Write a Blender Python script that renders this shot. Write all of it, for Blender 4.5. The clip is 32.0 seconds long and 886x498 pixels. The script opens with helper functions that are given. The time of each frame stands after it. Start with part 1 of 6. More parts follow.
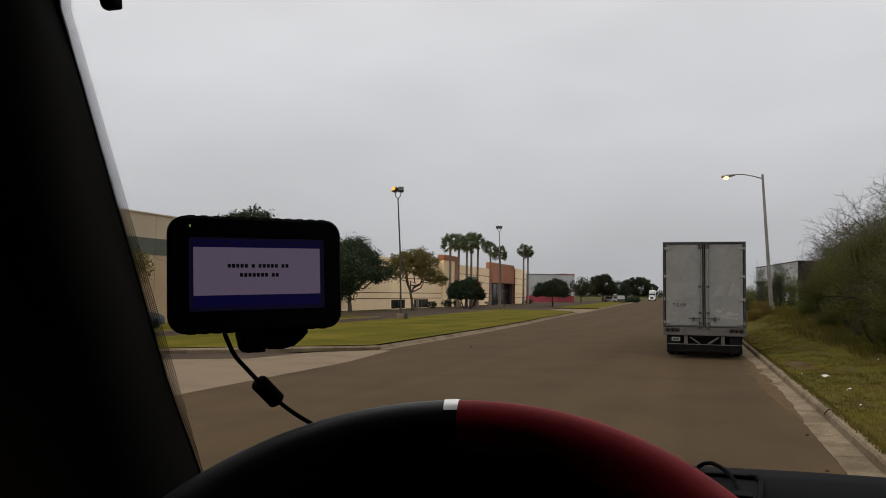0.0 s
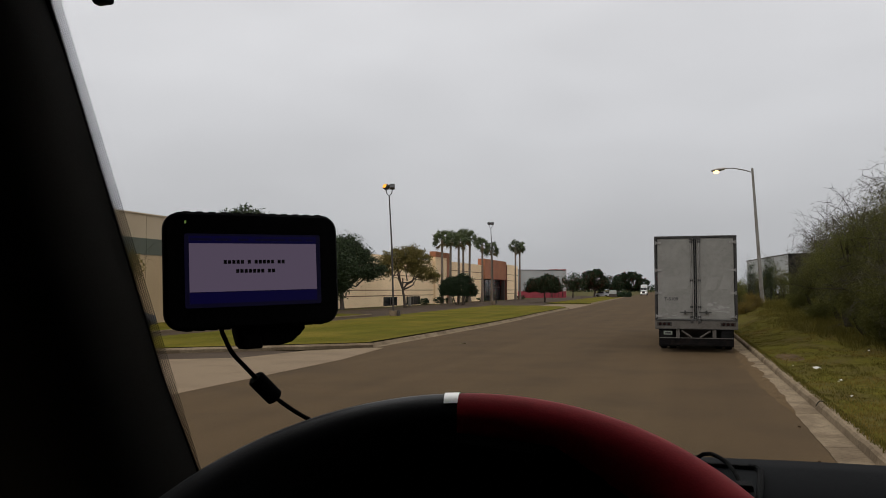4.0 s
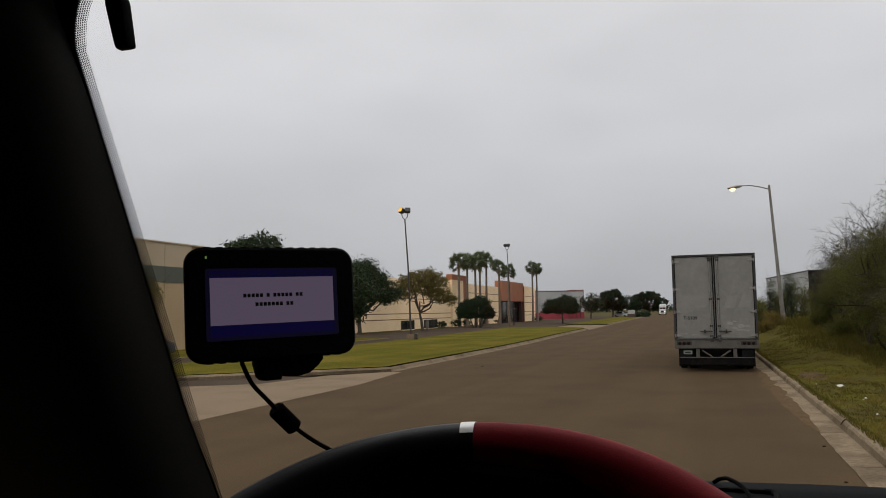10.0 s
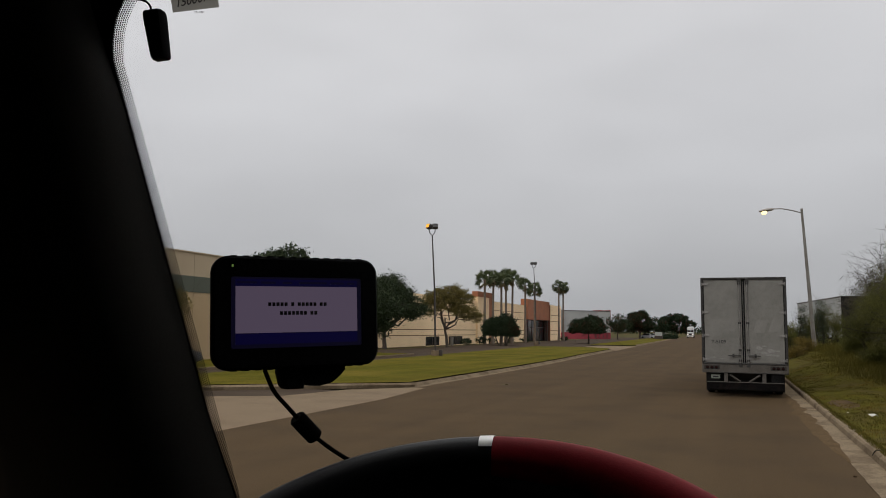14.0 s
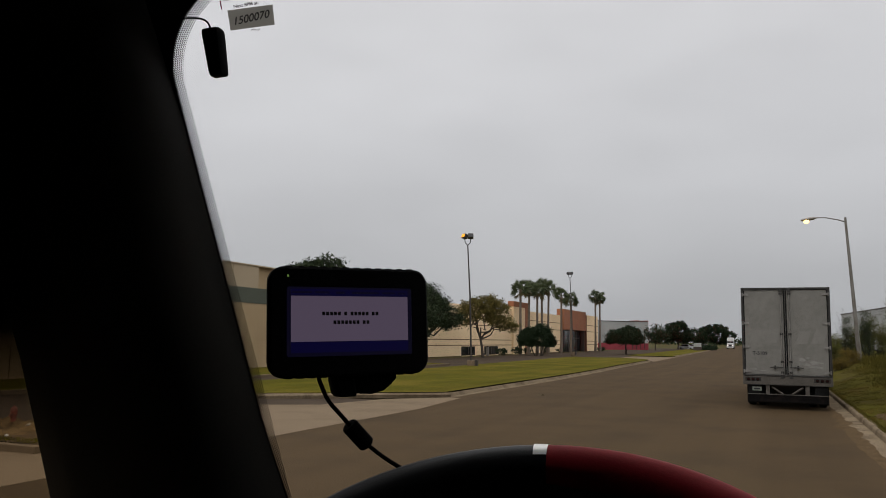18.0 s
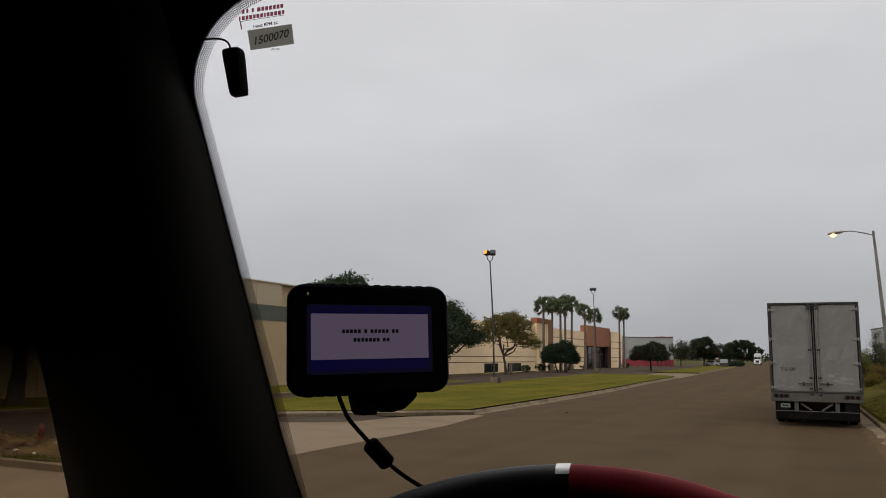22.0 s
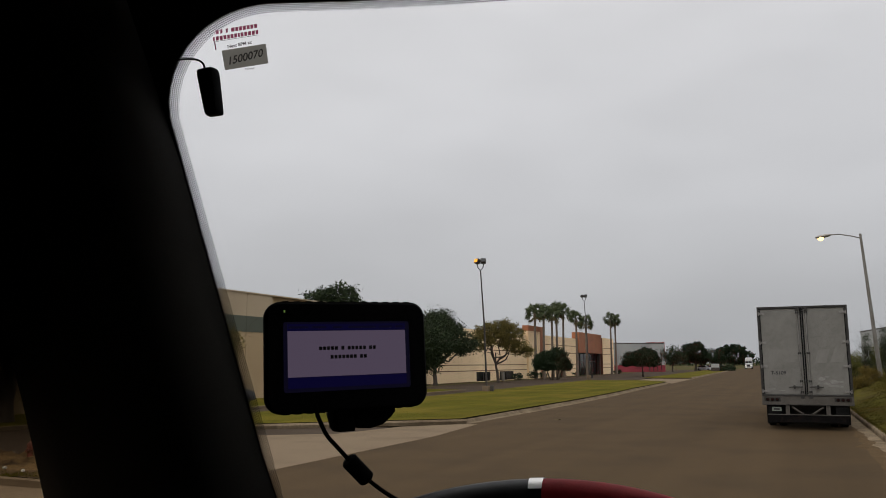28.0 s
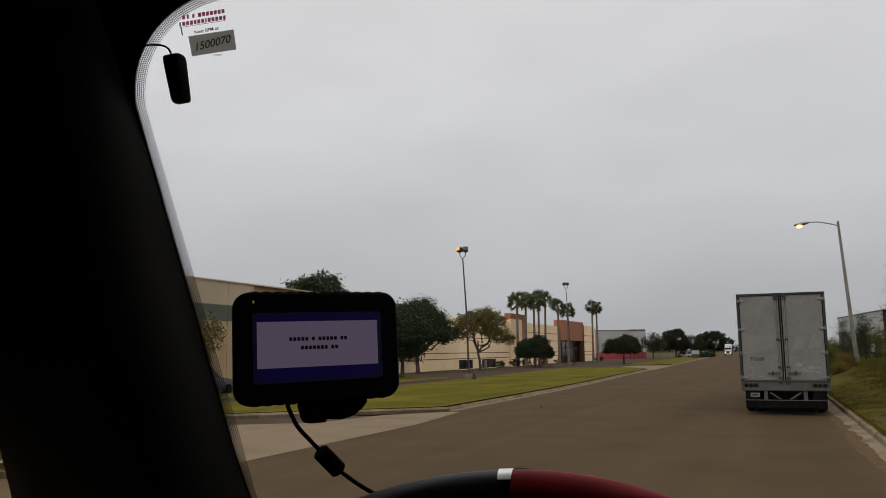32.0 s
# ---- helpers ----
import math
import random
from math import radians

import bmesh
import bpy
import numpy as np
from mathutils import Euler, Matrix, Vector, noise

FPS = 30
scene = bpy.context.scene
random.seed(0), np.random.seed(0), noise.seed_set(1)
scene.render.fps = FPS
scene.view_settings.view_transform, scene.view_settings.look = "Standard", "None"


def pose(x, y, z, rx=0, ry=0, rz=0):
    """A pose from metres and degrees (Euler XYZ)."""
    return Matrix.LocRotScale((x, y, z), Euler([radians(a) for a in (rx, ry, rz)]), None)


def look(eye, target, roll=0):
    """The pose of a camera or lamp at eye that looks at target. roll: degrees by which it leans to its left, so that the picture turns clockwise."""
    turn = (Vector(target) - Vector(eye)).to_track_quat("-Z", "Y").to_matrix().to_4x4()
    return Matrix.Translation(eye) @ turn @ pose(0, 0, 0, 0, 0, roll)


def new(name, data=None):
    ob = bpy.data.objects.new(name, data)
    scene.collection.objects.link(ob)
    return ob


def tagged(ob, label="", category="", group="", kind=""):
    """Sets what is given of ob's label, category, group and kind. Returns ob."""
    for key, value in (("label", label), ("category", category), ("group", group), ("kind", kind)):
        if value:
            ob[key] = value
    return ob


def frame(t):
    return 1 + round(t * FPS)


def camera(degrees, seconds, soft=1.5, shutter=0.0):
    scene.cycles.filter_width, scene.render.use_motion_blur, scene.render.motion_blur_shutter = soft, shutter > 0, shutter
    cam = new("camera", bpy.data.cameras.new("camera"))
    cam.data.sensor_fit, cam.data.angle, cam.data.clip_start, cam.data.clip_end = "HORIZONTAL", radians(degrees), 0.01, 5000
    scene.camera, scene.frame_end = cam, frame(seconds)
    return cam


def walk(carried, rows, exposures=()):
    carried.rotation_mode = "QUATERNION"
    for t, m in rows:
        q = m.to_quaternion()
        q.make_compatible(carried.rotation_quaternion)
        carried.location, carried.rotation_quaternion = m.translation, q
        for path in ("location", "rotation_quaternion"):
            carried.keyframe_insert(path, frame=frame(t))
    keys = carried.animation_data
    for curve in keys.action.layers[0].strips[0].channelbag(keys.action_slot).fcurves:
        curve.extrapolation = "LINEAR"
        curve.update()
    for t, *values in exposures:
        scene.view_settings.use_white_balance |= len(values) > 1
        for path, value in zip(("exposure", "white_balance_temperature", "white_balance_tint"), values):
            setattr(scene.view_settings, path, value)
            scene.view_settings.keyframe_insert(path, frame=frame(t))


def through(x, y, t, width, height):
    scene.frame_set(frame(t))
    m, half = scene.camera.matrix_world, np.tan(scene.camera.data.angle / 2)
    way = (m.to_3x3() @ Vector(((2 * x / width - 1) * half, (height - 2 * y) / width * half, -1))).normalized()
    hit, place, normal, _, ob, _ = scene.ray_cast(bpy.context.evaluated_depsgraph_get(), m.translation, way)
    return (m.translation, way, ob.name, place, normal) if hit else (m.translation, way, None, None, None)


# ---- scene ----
cam = camera(59.06, 32.0, soft=0.95)
PATH = [
    (0.0, pose(0.0005, 0.0166, 2.1063, 93.188, -0.699, 17.909)),
    (0.5, pose(0.0038, 0.0394, 2.1035, 91.781, -0.738, 16.915)),
    (1.0, pose(-0.0026, 0.0276, 2.1012, 91.653, -0.606, 16.492)),
    (1.5, pose(-0.0019, 0.0257, 2.1022, 91.811, -0.527, 16.513)),
    (2.0, pose(-0.0002, 0.0173, 2.1044, 92.301, -0.328, 16.860)),
    (2.5, pose(-0.0024, 0.0183, 2.1043, 92.470, -0.602, 17.007)),
    (3.0, pose(0.0004, 0.0208, 2.1043, 92.753, -0.569, 17.197)),
    (3.5, pose(-0.0075, 0.0177, 2.1017, 92.800, -0.288, 17.297)),
    (5.5, pose(0.0056, 0.0251, 2.1115, 93.539, 0.182, 17.385)),
    (6.0, pose(0.0092, 0.0331, 2.1119, 93.276, -0.320, 16.943)),
    (6.5, pose(0.0145, 0.0427, 2.1128, 93.071, -0.056, 16.138)),
    (7.0, pose(0.0214, 0.0466, 2.1118, 92.843, 0.747, 15.649)),
    (7.5, pose(0.0067, 0.0382, 2.1071, 93.043, 1.314, 15.503)),
    (8.0, pose(-0.0078, 0.0345, 2.1022, 92.869, 1.094, 15.770)),
    (8.5, pose(0.0107, 0.0324, 2.1085, 92.369, 2.242, 16.656)),
    (9.0, pose(0.0157, 0.0105, 2.1148, 92.985, 1.651, 17.180)),
    (9.5, pose(0.0097, 0.0060, 2.1113, 94.177, 1.299, 18.068)),
    (10.0, pose(0.0024, 0.0007, 2.1108, 94.628, 0.884, 18.596)),
    (10.5, pose(0.0081, 0.0024, 2.1109, 95.122, 0.616, 19.086)),
    (11.0, pose(0.0105, 0.0056, 2.1105, 95.398, 0.254, 19.291)),
    (11.5, pose(0.0077, 0.0042, 2.1093, 95.608, -0.033, 19.388)),
    (12.0, pose(0.0059, -0.0009, 2.1082, 95.784, -0.115, 19.529)),
    (12.5, pose(0.0102, 0.0022, 2.1088, 95.716, -0.297, 19.835)),
    (13.0, pose(0.0084, 0.0003, 2.1092, 95.835, -0.429, 19.971)),
    (13.5, pose(0.0062, 0.0011, 2.1076, 95.740, -0.542, 20.213)),
    (14.0, pose(0.0067, -0.0018, 2.1071, 95.838, -0.632, 20.431)),
    (14.5, pose(0.0043, -0.0060, 2.1064, 96.046, -0.811, 20.491)),
    (16.5, pose(0.0001, -0.0042, 2.1048, 95.609, -1.587, 21.865)),
    (17.0, pose(-0.0022, -0.0056, 2.1048, 95.318, -1.060, 22.188)),
    (17.5, pose(-0.0012, -0.0141, 2.1066, 95.801, -0.953, 22.541)),
    (18.0, pose(-0.0047, -0.0210, 2.1063, 96.520, -0.875, 23.007)),
    (18.5, pose(-0.0083, -0.0206, 2.1028, 96.915, -0.996, 23.194)),
    (19.0, pose(-0.0099, -0.0203, 2.1022, 96.905, -1.330, 23.200)),
    (19.5, pose(0.0033, -0.0146, 2.1067, 96.914, -1.491, 23.375)),
    (20.0, pose(0.0121, -0.0180, 2.1126, 97.338, -1.120, 23.255)),
    (20.5, pose(0.0026, -0.0191, 2.1098, 97.756, -0.780, 23.318)),
    (21.0, pose(0.0001, -0.0165, 2.1098, 97.681, -0.577, 23.776)),
    (21.5, pose(-0.0031, -0.0178, 2.1088, 97.754, -0.563, 24.218)),
    (22.0, pose(-0.0043, -0.0152, 2.1068, 97.730, -0.655, 24.670)),
    (22.5, pose(-0.0022, -0.0139, 2.1071, 97.721, -0.640, 24.867)),
    (23.0, pose(-0.0060, -0.0174, 2.1070, 97.615, -0.656, 24.866)),
    (23.5, pose(-0.0029, -0.0170, 2.1071, 97.718, -0.806, 24.832)),
    (24.0, pose(-0.0005, 0.0160, 2.1041, 96.190, -0.005, 23.146)),
    (24.5, pose(-0.0027, 0.0238, 2.1039, 95.218, 0.274, 19.344)),
    (25.0, pose(-0.0097, 0.0135, 2.0988, 95.669, -0.393, 20.101)),
    (25.5, pose(0.0039, -0.0056, 2.1066, 96.540, -0.517, 21.972)),
    (26.0, pose(0.0030, -0.0171, 2.1079, 97.150, -0.617, 22.892)),
    (26.5, pose(0.0096, -0.0165, 2.1118, 97.640, -0.283, 23.771)),
    (28.5, pose(0.0156, -0.0151, 2.1140, 98.437, 0.320, 24.068)),
    (29.0, pose(0.0138, -0.0173, 2.1139, 98.407, 0.136, 23.987)),
    (29.5, pose(0.0082, -0.0209, 2.1114, 98.538, -0.124, 23.975)),
    (30.0, pose(0.0006, -0.0193, 2.1078, 98.407, -0.278, 24.072)),
    (30.5, pose(0.0050, -0.0175, 2.1100, 98.076, -0.528, 23.840)),
    (31.0, pose(0.0079, -0.0227, 2.1132, 98.183, -0.274, 23.620)),
    (31.5, pose(0.0173, -0.0109, 2.1161, 98.421, -0.149, 23.510)),
    (32.0, pose(0.0235, -0.0019, 2.1162, 97.525, 0.611, 22.844)),
]
walk(cam, PATH, exposures=[(0, 0.0), (9, 0.0), (12, -0.12), (32, -0.10)])

# ---- world and light: a grey, closed cloud cover ----
world = bpy.data.worlds.new("overcast_sky")
scene.world = world
world.use_nodes = True
wn, wl = world.node_tree.nodes, world.node_tree.links
wn.clear()
SUN_UP, SUN_TURN = radians(48), radians(200)
w_out = wn.new("ShaderNodeOutputWorld")
w_bg = wn.new("ShaderNodeBackground")
sky = wn.new("ShaderNodeTexSky")
sky.sky_type = "NISHITA"
sky.sun_disc = False
sky.sun_elevation, sky.sun_rotation = SUN_UP, SUN_TURN
sky.dust_density = 6.0
sky_dim = wn.new("ShaderNodeVectorMath")
sky_dim.operation = "SCALE"
sky_dim.inputs["Scale"].default_value = 0.09
wl.new(sky.outputs[0], sky_dim.inputs[0])
w_co = wn.new("ShaderNodeTexCoord")
w_sep = wn.new("ShaderNodeSeparateXYZ")
wl.new(w_co.outputs["Generated"], w_sep.inputs[0])
w_ramp = wn.new("ShaderNodeValToRGB")
w_ramp.color_ramp.elements[0].position = 0.0
w_ramp.color_ramp.elements[0].color = (0.46, 0.475, 0.50, 1)
w_ramp.color_ramp.elements[1].position = 0.42
w_ramp.color_ramp.elements[1].color = (0.83, 0.835, 0.86, 1)
w_top = w_ramp.color_ramp.elements.new(0.95)
w_top.color = (2.0, 1.97, 1.93, 1)
w_mid = w_ramp.color_ramp.elements.new(0.14)
w_mid.color = (0.62, 0.63, 0.655, 1)
wl.new(w_sep.outputs["Z"], w_ramp.inputs[0])
w_map = wn.new("ShaderNodeMapping")
w_map.inputs["Scale"].default_value = (1.0, 1.0, 3.2)
wl.new(w_co.outputs["Generated"], w_map.inputs[0])
w_noise = wn.new("ShaderNodeTexNoise")
w_noise.inputs["Scale"].default_value = 2.6
w_noise.inputs["Detail"].default_value = 5.0
w_noise.inputs["Roughness"].default_value = 0.5
wl.new(w_map.outputs[0], w_noise.inputs["Vector"])
w_soft = wn.new("ShaderNodeMapRange")
w_soft.inputs["From Min"].default_value, w_soft.inputs["From Max"].default_value = 0.3, 0.7
w_soft.inputs["To Min"].default_value, w_soft.inputs["To Max"].default_value = 0.92, 1.07
wl.new(w_noise.outputs[0], w_soft.inputs[0])
w_cloud = wn.new("ShaderNodeVectorMath")
w_cloud.operation = "SCALE"
wl.new(w_ramp.outputs[0], w_cloud.inputs[0])
wl.new(w_soft.outputs[0], w_cloud.inputs["Scale"])
w_mix = wn.new("ShaderNodeMix")
w_mix.data_type = "RGBA"
w_mix.inputs["Factor"].default_value = 0.93
wl.new(sky_dim.outputs[0], w_mix.inputs["A"])
wl.new(w_cloud.outputs[0], w_mix.inputs["B"])
wl.new(w_mix.outputs["Result"], w_bg.inputs[0])
w_bg.inputs[1].default_value = 1.0
wl.new(w_bg.outputs[0], w_out.inputs[0])

sun = new("sun", bpy.data.lights.new("sun", "SUN"))
sun.data.energy, sun.data.angle, sun.data.color = 0.5, radians(40), (1.0, 0.96, 0.9)
sun.matrix_world = look((0, 0, 50), (50 * math.sin(SUN_TURN) * -0.9, 50 * math.cos(SUN_TURN) * -0.9, 0))

# ---- materials ----
def mat(name, color, rough=0.7, metal=0.0, vary=0.12, scale=3.0, fine=40.0, bump=0.0, second=None, amount=0.5, spec=0.5, bump_scale=None, per_object=0.0, lanes=0.0):
    """A surface with slow and fine variation; second: a colour of stains or patches, amount: how much of it."""
    m = bpy.data.materials.new(name)
    m.use_nodes = True
    n, l = m.node_tree.nodes, m.node_tree.links
    b = n["Principled BSDF"]
    b.inputs["Roughness"].default_value, b.inputs["Metallic"].default_value = rough, metal
    b.inputs["Specular IOR Level"].default_value = spec
    co = n.new("ShaderNodeTexCoord")
    big, small = n.new("ShaderNodeTexNoise"), n.new("ShaderNodeTexNoise")
    for t, s, d in ((big, scale, 4.0), (small, fine, 3.0)):
        t.inputs["Scale"].default_value, t.inputs["Detail"].default_value = s, d
        l.new(co.outputs["Object"], t.inputs["Vector"])
    mix = n.new("ShaderNodeMix")
    mix.data_type = "RGBA"
    c2 = second or tuple(c * (1 - 2.2 * vary) for c in color)
    mix.inputs["A"].default_value, mix.inputs["B"].default_value = (*color, 1), (*c2, 1)
    ramp = n.new("ShaderNodeMapRange")
    ramp.inputs["From Min"].default_value, ramp.inputs["From Max"].default_value = 0.62 - 0.3 * amount, 0.78 - 0.16 * amount
    l.new(big.outputs[0], ramp.inputs[0])
    l.new(ramp.outputs[0], mix.inputs["Factor"])
    grain = n.new("ShaderNodeMapRange")
    grain.inputs["From Min"].default_value, grain.inputs["From Max"].default_value = 0.25, 0.75
    grain.inputs["To Min"].default_value, grain.inputs["To Max"].default_value = 1 - vary, 1 + vary
    l.new(small.outputs[0], grain.inputs[0])
    shade = n.new("ShaderNodeVectorMath")
    shade.operation = "SCALE"
    l.new(mix.outputs["Result"], shade.inputs[0])
    l.new(grain.outputs[0], shade.inputs["Scale"])
    last = shade.outputs[0]
    if lanes:
        mp, ln, lr, ls = n.new("ShaderNodeMapping"), n.new("ShaderNodeTexNoise"), n.new("ShaderNodeMapRange"), n.new("ShaderNodeVectorMath")
        mp.inputs["Scale"].default_value = (1.0, 0.022, 1.0)
        ln.inputs["Scale"].default_value, ln.inputs["Detail"].default_value = 1.0, 6.0
        lr.inputs["From Min"].default_value, lr.inputs["From Max"].default_value = 0.3, 0.7
        lr.inputs["To Min"].default_value, lr.inputs["To Max"].default_value = 1 - lanes, 1 + lanes
        ls.operation = "SCALE"
        l.new(co.outputs["Object"], mp.inputs[0])
        l.new(mp.outputs[0], ln.inputs["Vector"])
        l.new(ln.outputs[0], lr.inputs[0])
        l.new(last, ls.inputs[0])
        l.new(lr.outputs[0], ls.inputs["Scale"])
        last = ls.outputs[0]
    if per_object:
        info, rng, sc = n.new("ShaderNodeObjectInfo"), n.new("ShaderNodeMapRange"), n.new("ShaderNodeVectorMath")
        rng.inputs["To Min"].default_value, rng.inputs["To Max"].default_value = 1 - per_object, 1 + per_object
        sc.operation = "SCALE"
        l.new(info.outputs["Random"], rng.inputs[0])
        l.new(last, sc.inputs[0])
        l.new(rng.outputs[0], sc.inputs["Scale"])
        last = sc.outputs[0]
    l.new(last, b.inputs["Base Color"])
    if bump:
        bp = n.new("ShaderNodeBump")
        bp.inputs["Strength"].default_value, bp.inputs["Distance"].default_value = bump, 0.02
        src = small
        if bump_scale:
            src = n.new("ShaderNodeTexNoise")
            src.inputs["Scale"].default_value, src.inputs["Detail"].default_value = bump_scale, 4.0
            l.new(co.outputs["Object"], src.inputs["Vector"])
        l.new(src.outputs[0], bp.inputs["Height"])
        l.new(bp.outputs[0], b.inputs["Normal"])
    return m


def leaf_mat(name, dark, light, rough=0.6, through=0.25):
    """Leaves: each one has its own tone between two greens."""
    m = bpy.data.materials.new(name)
    m.use_nodes = True
    n, l = m.node_tree.nodes, m.node_tree.links
    b = n["Principled BSDF"]
    geo, ramp = n.new("ShaderNodeNewGeometry"), n.new("ShaderNodeValToRGB")
    ramp.color_ramp.elements[0].color, ramp.color_ramp.elements[1].color = (*dark, 1), (*light, 1)
    l.new(geo.outputs["Random Per Island"], ramp.inputs[0])
    l.new(ramp.outputs[0], b.inputs["Base Color"])
    b.inputs["Roughness"].default_value = rough
    b.inputs["Specular IOR Level"].default_value = 0.12
    tr, mx, out = n.new("ShaderNodeBsdfTranslucent"), n.new("ShaderNodeMixShader"), n["Material Output"]
    l.new(ramp.outputs[0], tr.inputs[0])
    mx.inputs[0].default_value = through
    l.new(b.outputs[0], mx.inputs[1])
    l.new(tr.outputs[0], mx.inputs[2])
    l.new(mx.outputs[0], out.inputs[0])
    return m


def glow(name, color, strength):
    m = bpy.data.materials.new(name)
    m.use_nodes = True
    b = m.node_tree.nodes["Principled BSDF"]
    b.inputs["Base Color"].default_value = (*[min(0.3, c * 0.2) for c in color], 1)
    b.inputs["Specular IOR Level"].default_value = 0.2
    b.inputs["Roughness"].default_value = 0.35
    b.inputs["Emission Color"].default_value = (*color, 1)
    b.inputs["Emission Strength"].default_value = strength
    return m


# ---- mesh helpers ----
def box_bm(x0, x1, y0, y1, z0, z1, bevel=0.0, bm=None):
    bm = bm or bmesh.new()
    made = bmesh.ops.create_cube(bm, size=1.0)["verts"]
    for v in made:
        v.co = Vector(((x0 + x1) / 2 + v.co.x * (x1 - x0), (y0 + y1) / 2 + v.co.y * (y1 - y0), (z0 + z1) / 2 + v.co.z * (z1 - z0)))
    if bevel:
        edges = list({e for v in made for e in v.link_edges})
        bmesh.ops.bevel(bm, geom=edges, offset=bevel, segments=2, affect="EDGES", profile=0.6)
    return bm


def grid_mesh(rows, close_u=False, close_v=False, caps=False, bm=None):
    """A skin over rows of points."""
    bm = bm or bmesh.new()
    vs = [[bm.verts.new(p) for p in row] for row in rows]
    nr, nc = len(vs), len(vs[0])
    for i in range(nr if close_v else nr - 1):
        for j in range(nc if close_u else nc - 1):
            a, b, c, d = vs[i][j], vs[i][(j + 1) % nc], vs[(i + 1) % nr][(j + 1) % nc], vs[(i + 1) % nr][j]
            try:
                bm.faces.new((a, b, c, d))
            except ValueError:
                pass
    if caps and close_u:
        bm.faces.new(vs[0][::-1])
        bm.faces.new(vs[-1])
    return bm


def tube_bm(points, radii, sides=8, bm=None):
    """A round tube along points, with one radius or one for each point."""
    pts = [Vector(p) for p in points]
    if not isinstance(radii, (list, tuple)):
        radii = [radii] * len(pts)
    rows, side = [], None
    for i, p in enumerate(pts):
        d = (pts[min(i + 1, len(pts) - 1)] - pts[max(i - 1, 0)]).normalized()
        if side is None:
            side = d.orthogonal().normalized()
        side = (side - d * side.dot(d)).normalized()
        up = d.cross(side)
        rows.append([p + (side * math.cos(a) + up * math.sin(a)) * radii[i] for a in (2 * math.pi * k / sides for k in range(sides))])
    return grid_mesh(rows, close_u=True, caps=True, bm=bm)


def lathe_bm(profile, sides=20, bm=None, at=(0, 0, 0), axis="z"):
    """A turned body: profile of (radius, height)."""
    rows = []
    for r, h in profile:
        ring = []
        for k in range(sides):
            a = 2 * math.pi * k / sides
            c, s = r * math.cos(a), r * math.sin(a)
            p = {"z": (c, s, h), "x": (h, c, s), "y": (s, h, c)}[axis]
            ring.append(Vector(p) + Vector(at))
        rows.append(ring)
    return grid_mesh(rows, close_u=True, caps=True, bm=bm)


def prism_bm(outline, z0, z1, bm=None):
    """An upright block over an outline of (x, y)."""
    bm = bm or bmesh.new()
    lo, hi = [bm.verts.new((x, y, z0)) for x, y in outline], [bm.verts.new((x, y, z1)) for x, y in outline]
    n = len(outline)
    for i in range(n):
        bm.faces.new((lo[i], lo[(i + 1) % n], hi[(i + 1) % n], hi[i]))
    bm.faces.new(hi)
    bm.faces.new(lo[::-1])
    return bm


def finish(name, bm, material, smooth=False):
    bmesh.ops.recalc_face_normals(bm, faces=bm.faces)
    me = bpy.data.meshes.new(name)
    bm.to_mesh(me)
    bm.free()
    me.materials.append(material)
    if smooth:
        me.polygons.foreach_set("use_smooth", [True] * len(me.polygons))
        me.set_sharp_from_angle(angle=radians(40))
    return me


def part(name, bm, material, parent, label="", smooth=False):
    """One mesh under a thing or a part."""
    ob = new(name, bm if isinstance(bm, bpy.types.Mesh) else finish(name, bm, material, smooth))
    ob.parent = parent
    return tagged(ob, label=label)


def thing(name, x, y, z, label, category, group="", turn=0.0):
    ob = new(name)
    ob.empty_display_size = 0.2
    ob.matrix_basis = pose(x, y, z, 0, 0, turn)
    return tagged(ob, label, category, group)


def solid(name, bm, material, label, category="", kind="", smooth=False, group=""):
    """A thing or a piece of the setting that is one mesh."""
    return tagged(new(name, finish(name, bm, material, smooth)), label, category, group, kind)


def raw_mesh(name, verts, faces, material):
    me = bpy.data.meshes.new(name)
    me.from_pydata(verts.tolist() if hasattr(verts, "tolist") else verts, [], faces.tolist() if hasattr(faces, "tolist") else faces)
    me.materials.append(material)
    return me


def text_mesh(name, words, size, material, m, thick=0.0, bold=0.0):
    cu = bpy.data.curves.new(name, "FONT")
    cu.body, cu.size, cu.align_x, cu.align_y, cu.extrude, cu.offset = words, size, "CENTER", "CENTER", thick, size * (0.018 if size > 0.05 else bold)
    ob = bpy.data.objects.new(name, cu)
    me = bpy.data.meshes.new_from_object(ob)
    bpy.data.objects.remove(ob)
    me.transform(m)
    me.materials.clear()
    me.materials.append(material)
    return me


def leaves_mesh(name, centers, size, rng, material, flat=0.0, long=1.6):
    """Many small leaf blades, one at each centre, turned at random."""
    c = np.asarray(centers, float)
    n = len(c)
    d = rng.normal(size=(n, 3))
    d[:, 2] *= 1 - flat
    d /= np.linalg.norm(d, axis=1, keepdims=True)
    e = np.cross(d, rng.normal(size=(n, 3)))
    e /= np.linalg.norm(e, axis=1, keepdims=True) + 1e-9
    s = size * rng.uniform(0.6, 1.4, (n, 1))
    v = np.stack([c - d * s * long, c - e * s * 0.6, c + d * s * long, c + e * s * 0.6], 1).reshape(-1, 3)
    f = np.arange(4 * n).reshape(-1, 4)
    return raw_mesh(name, v, f, material)

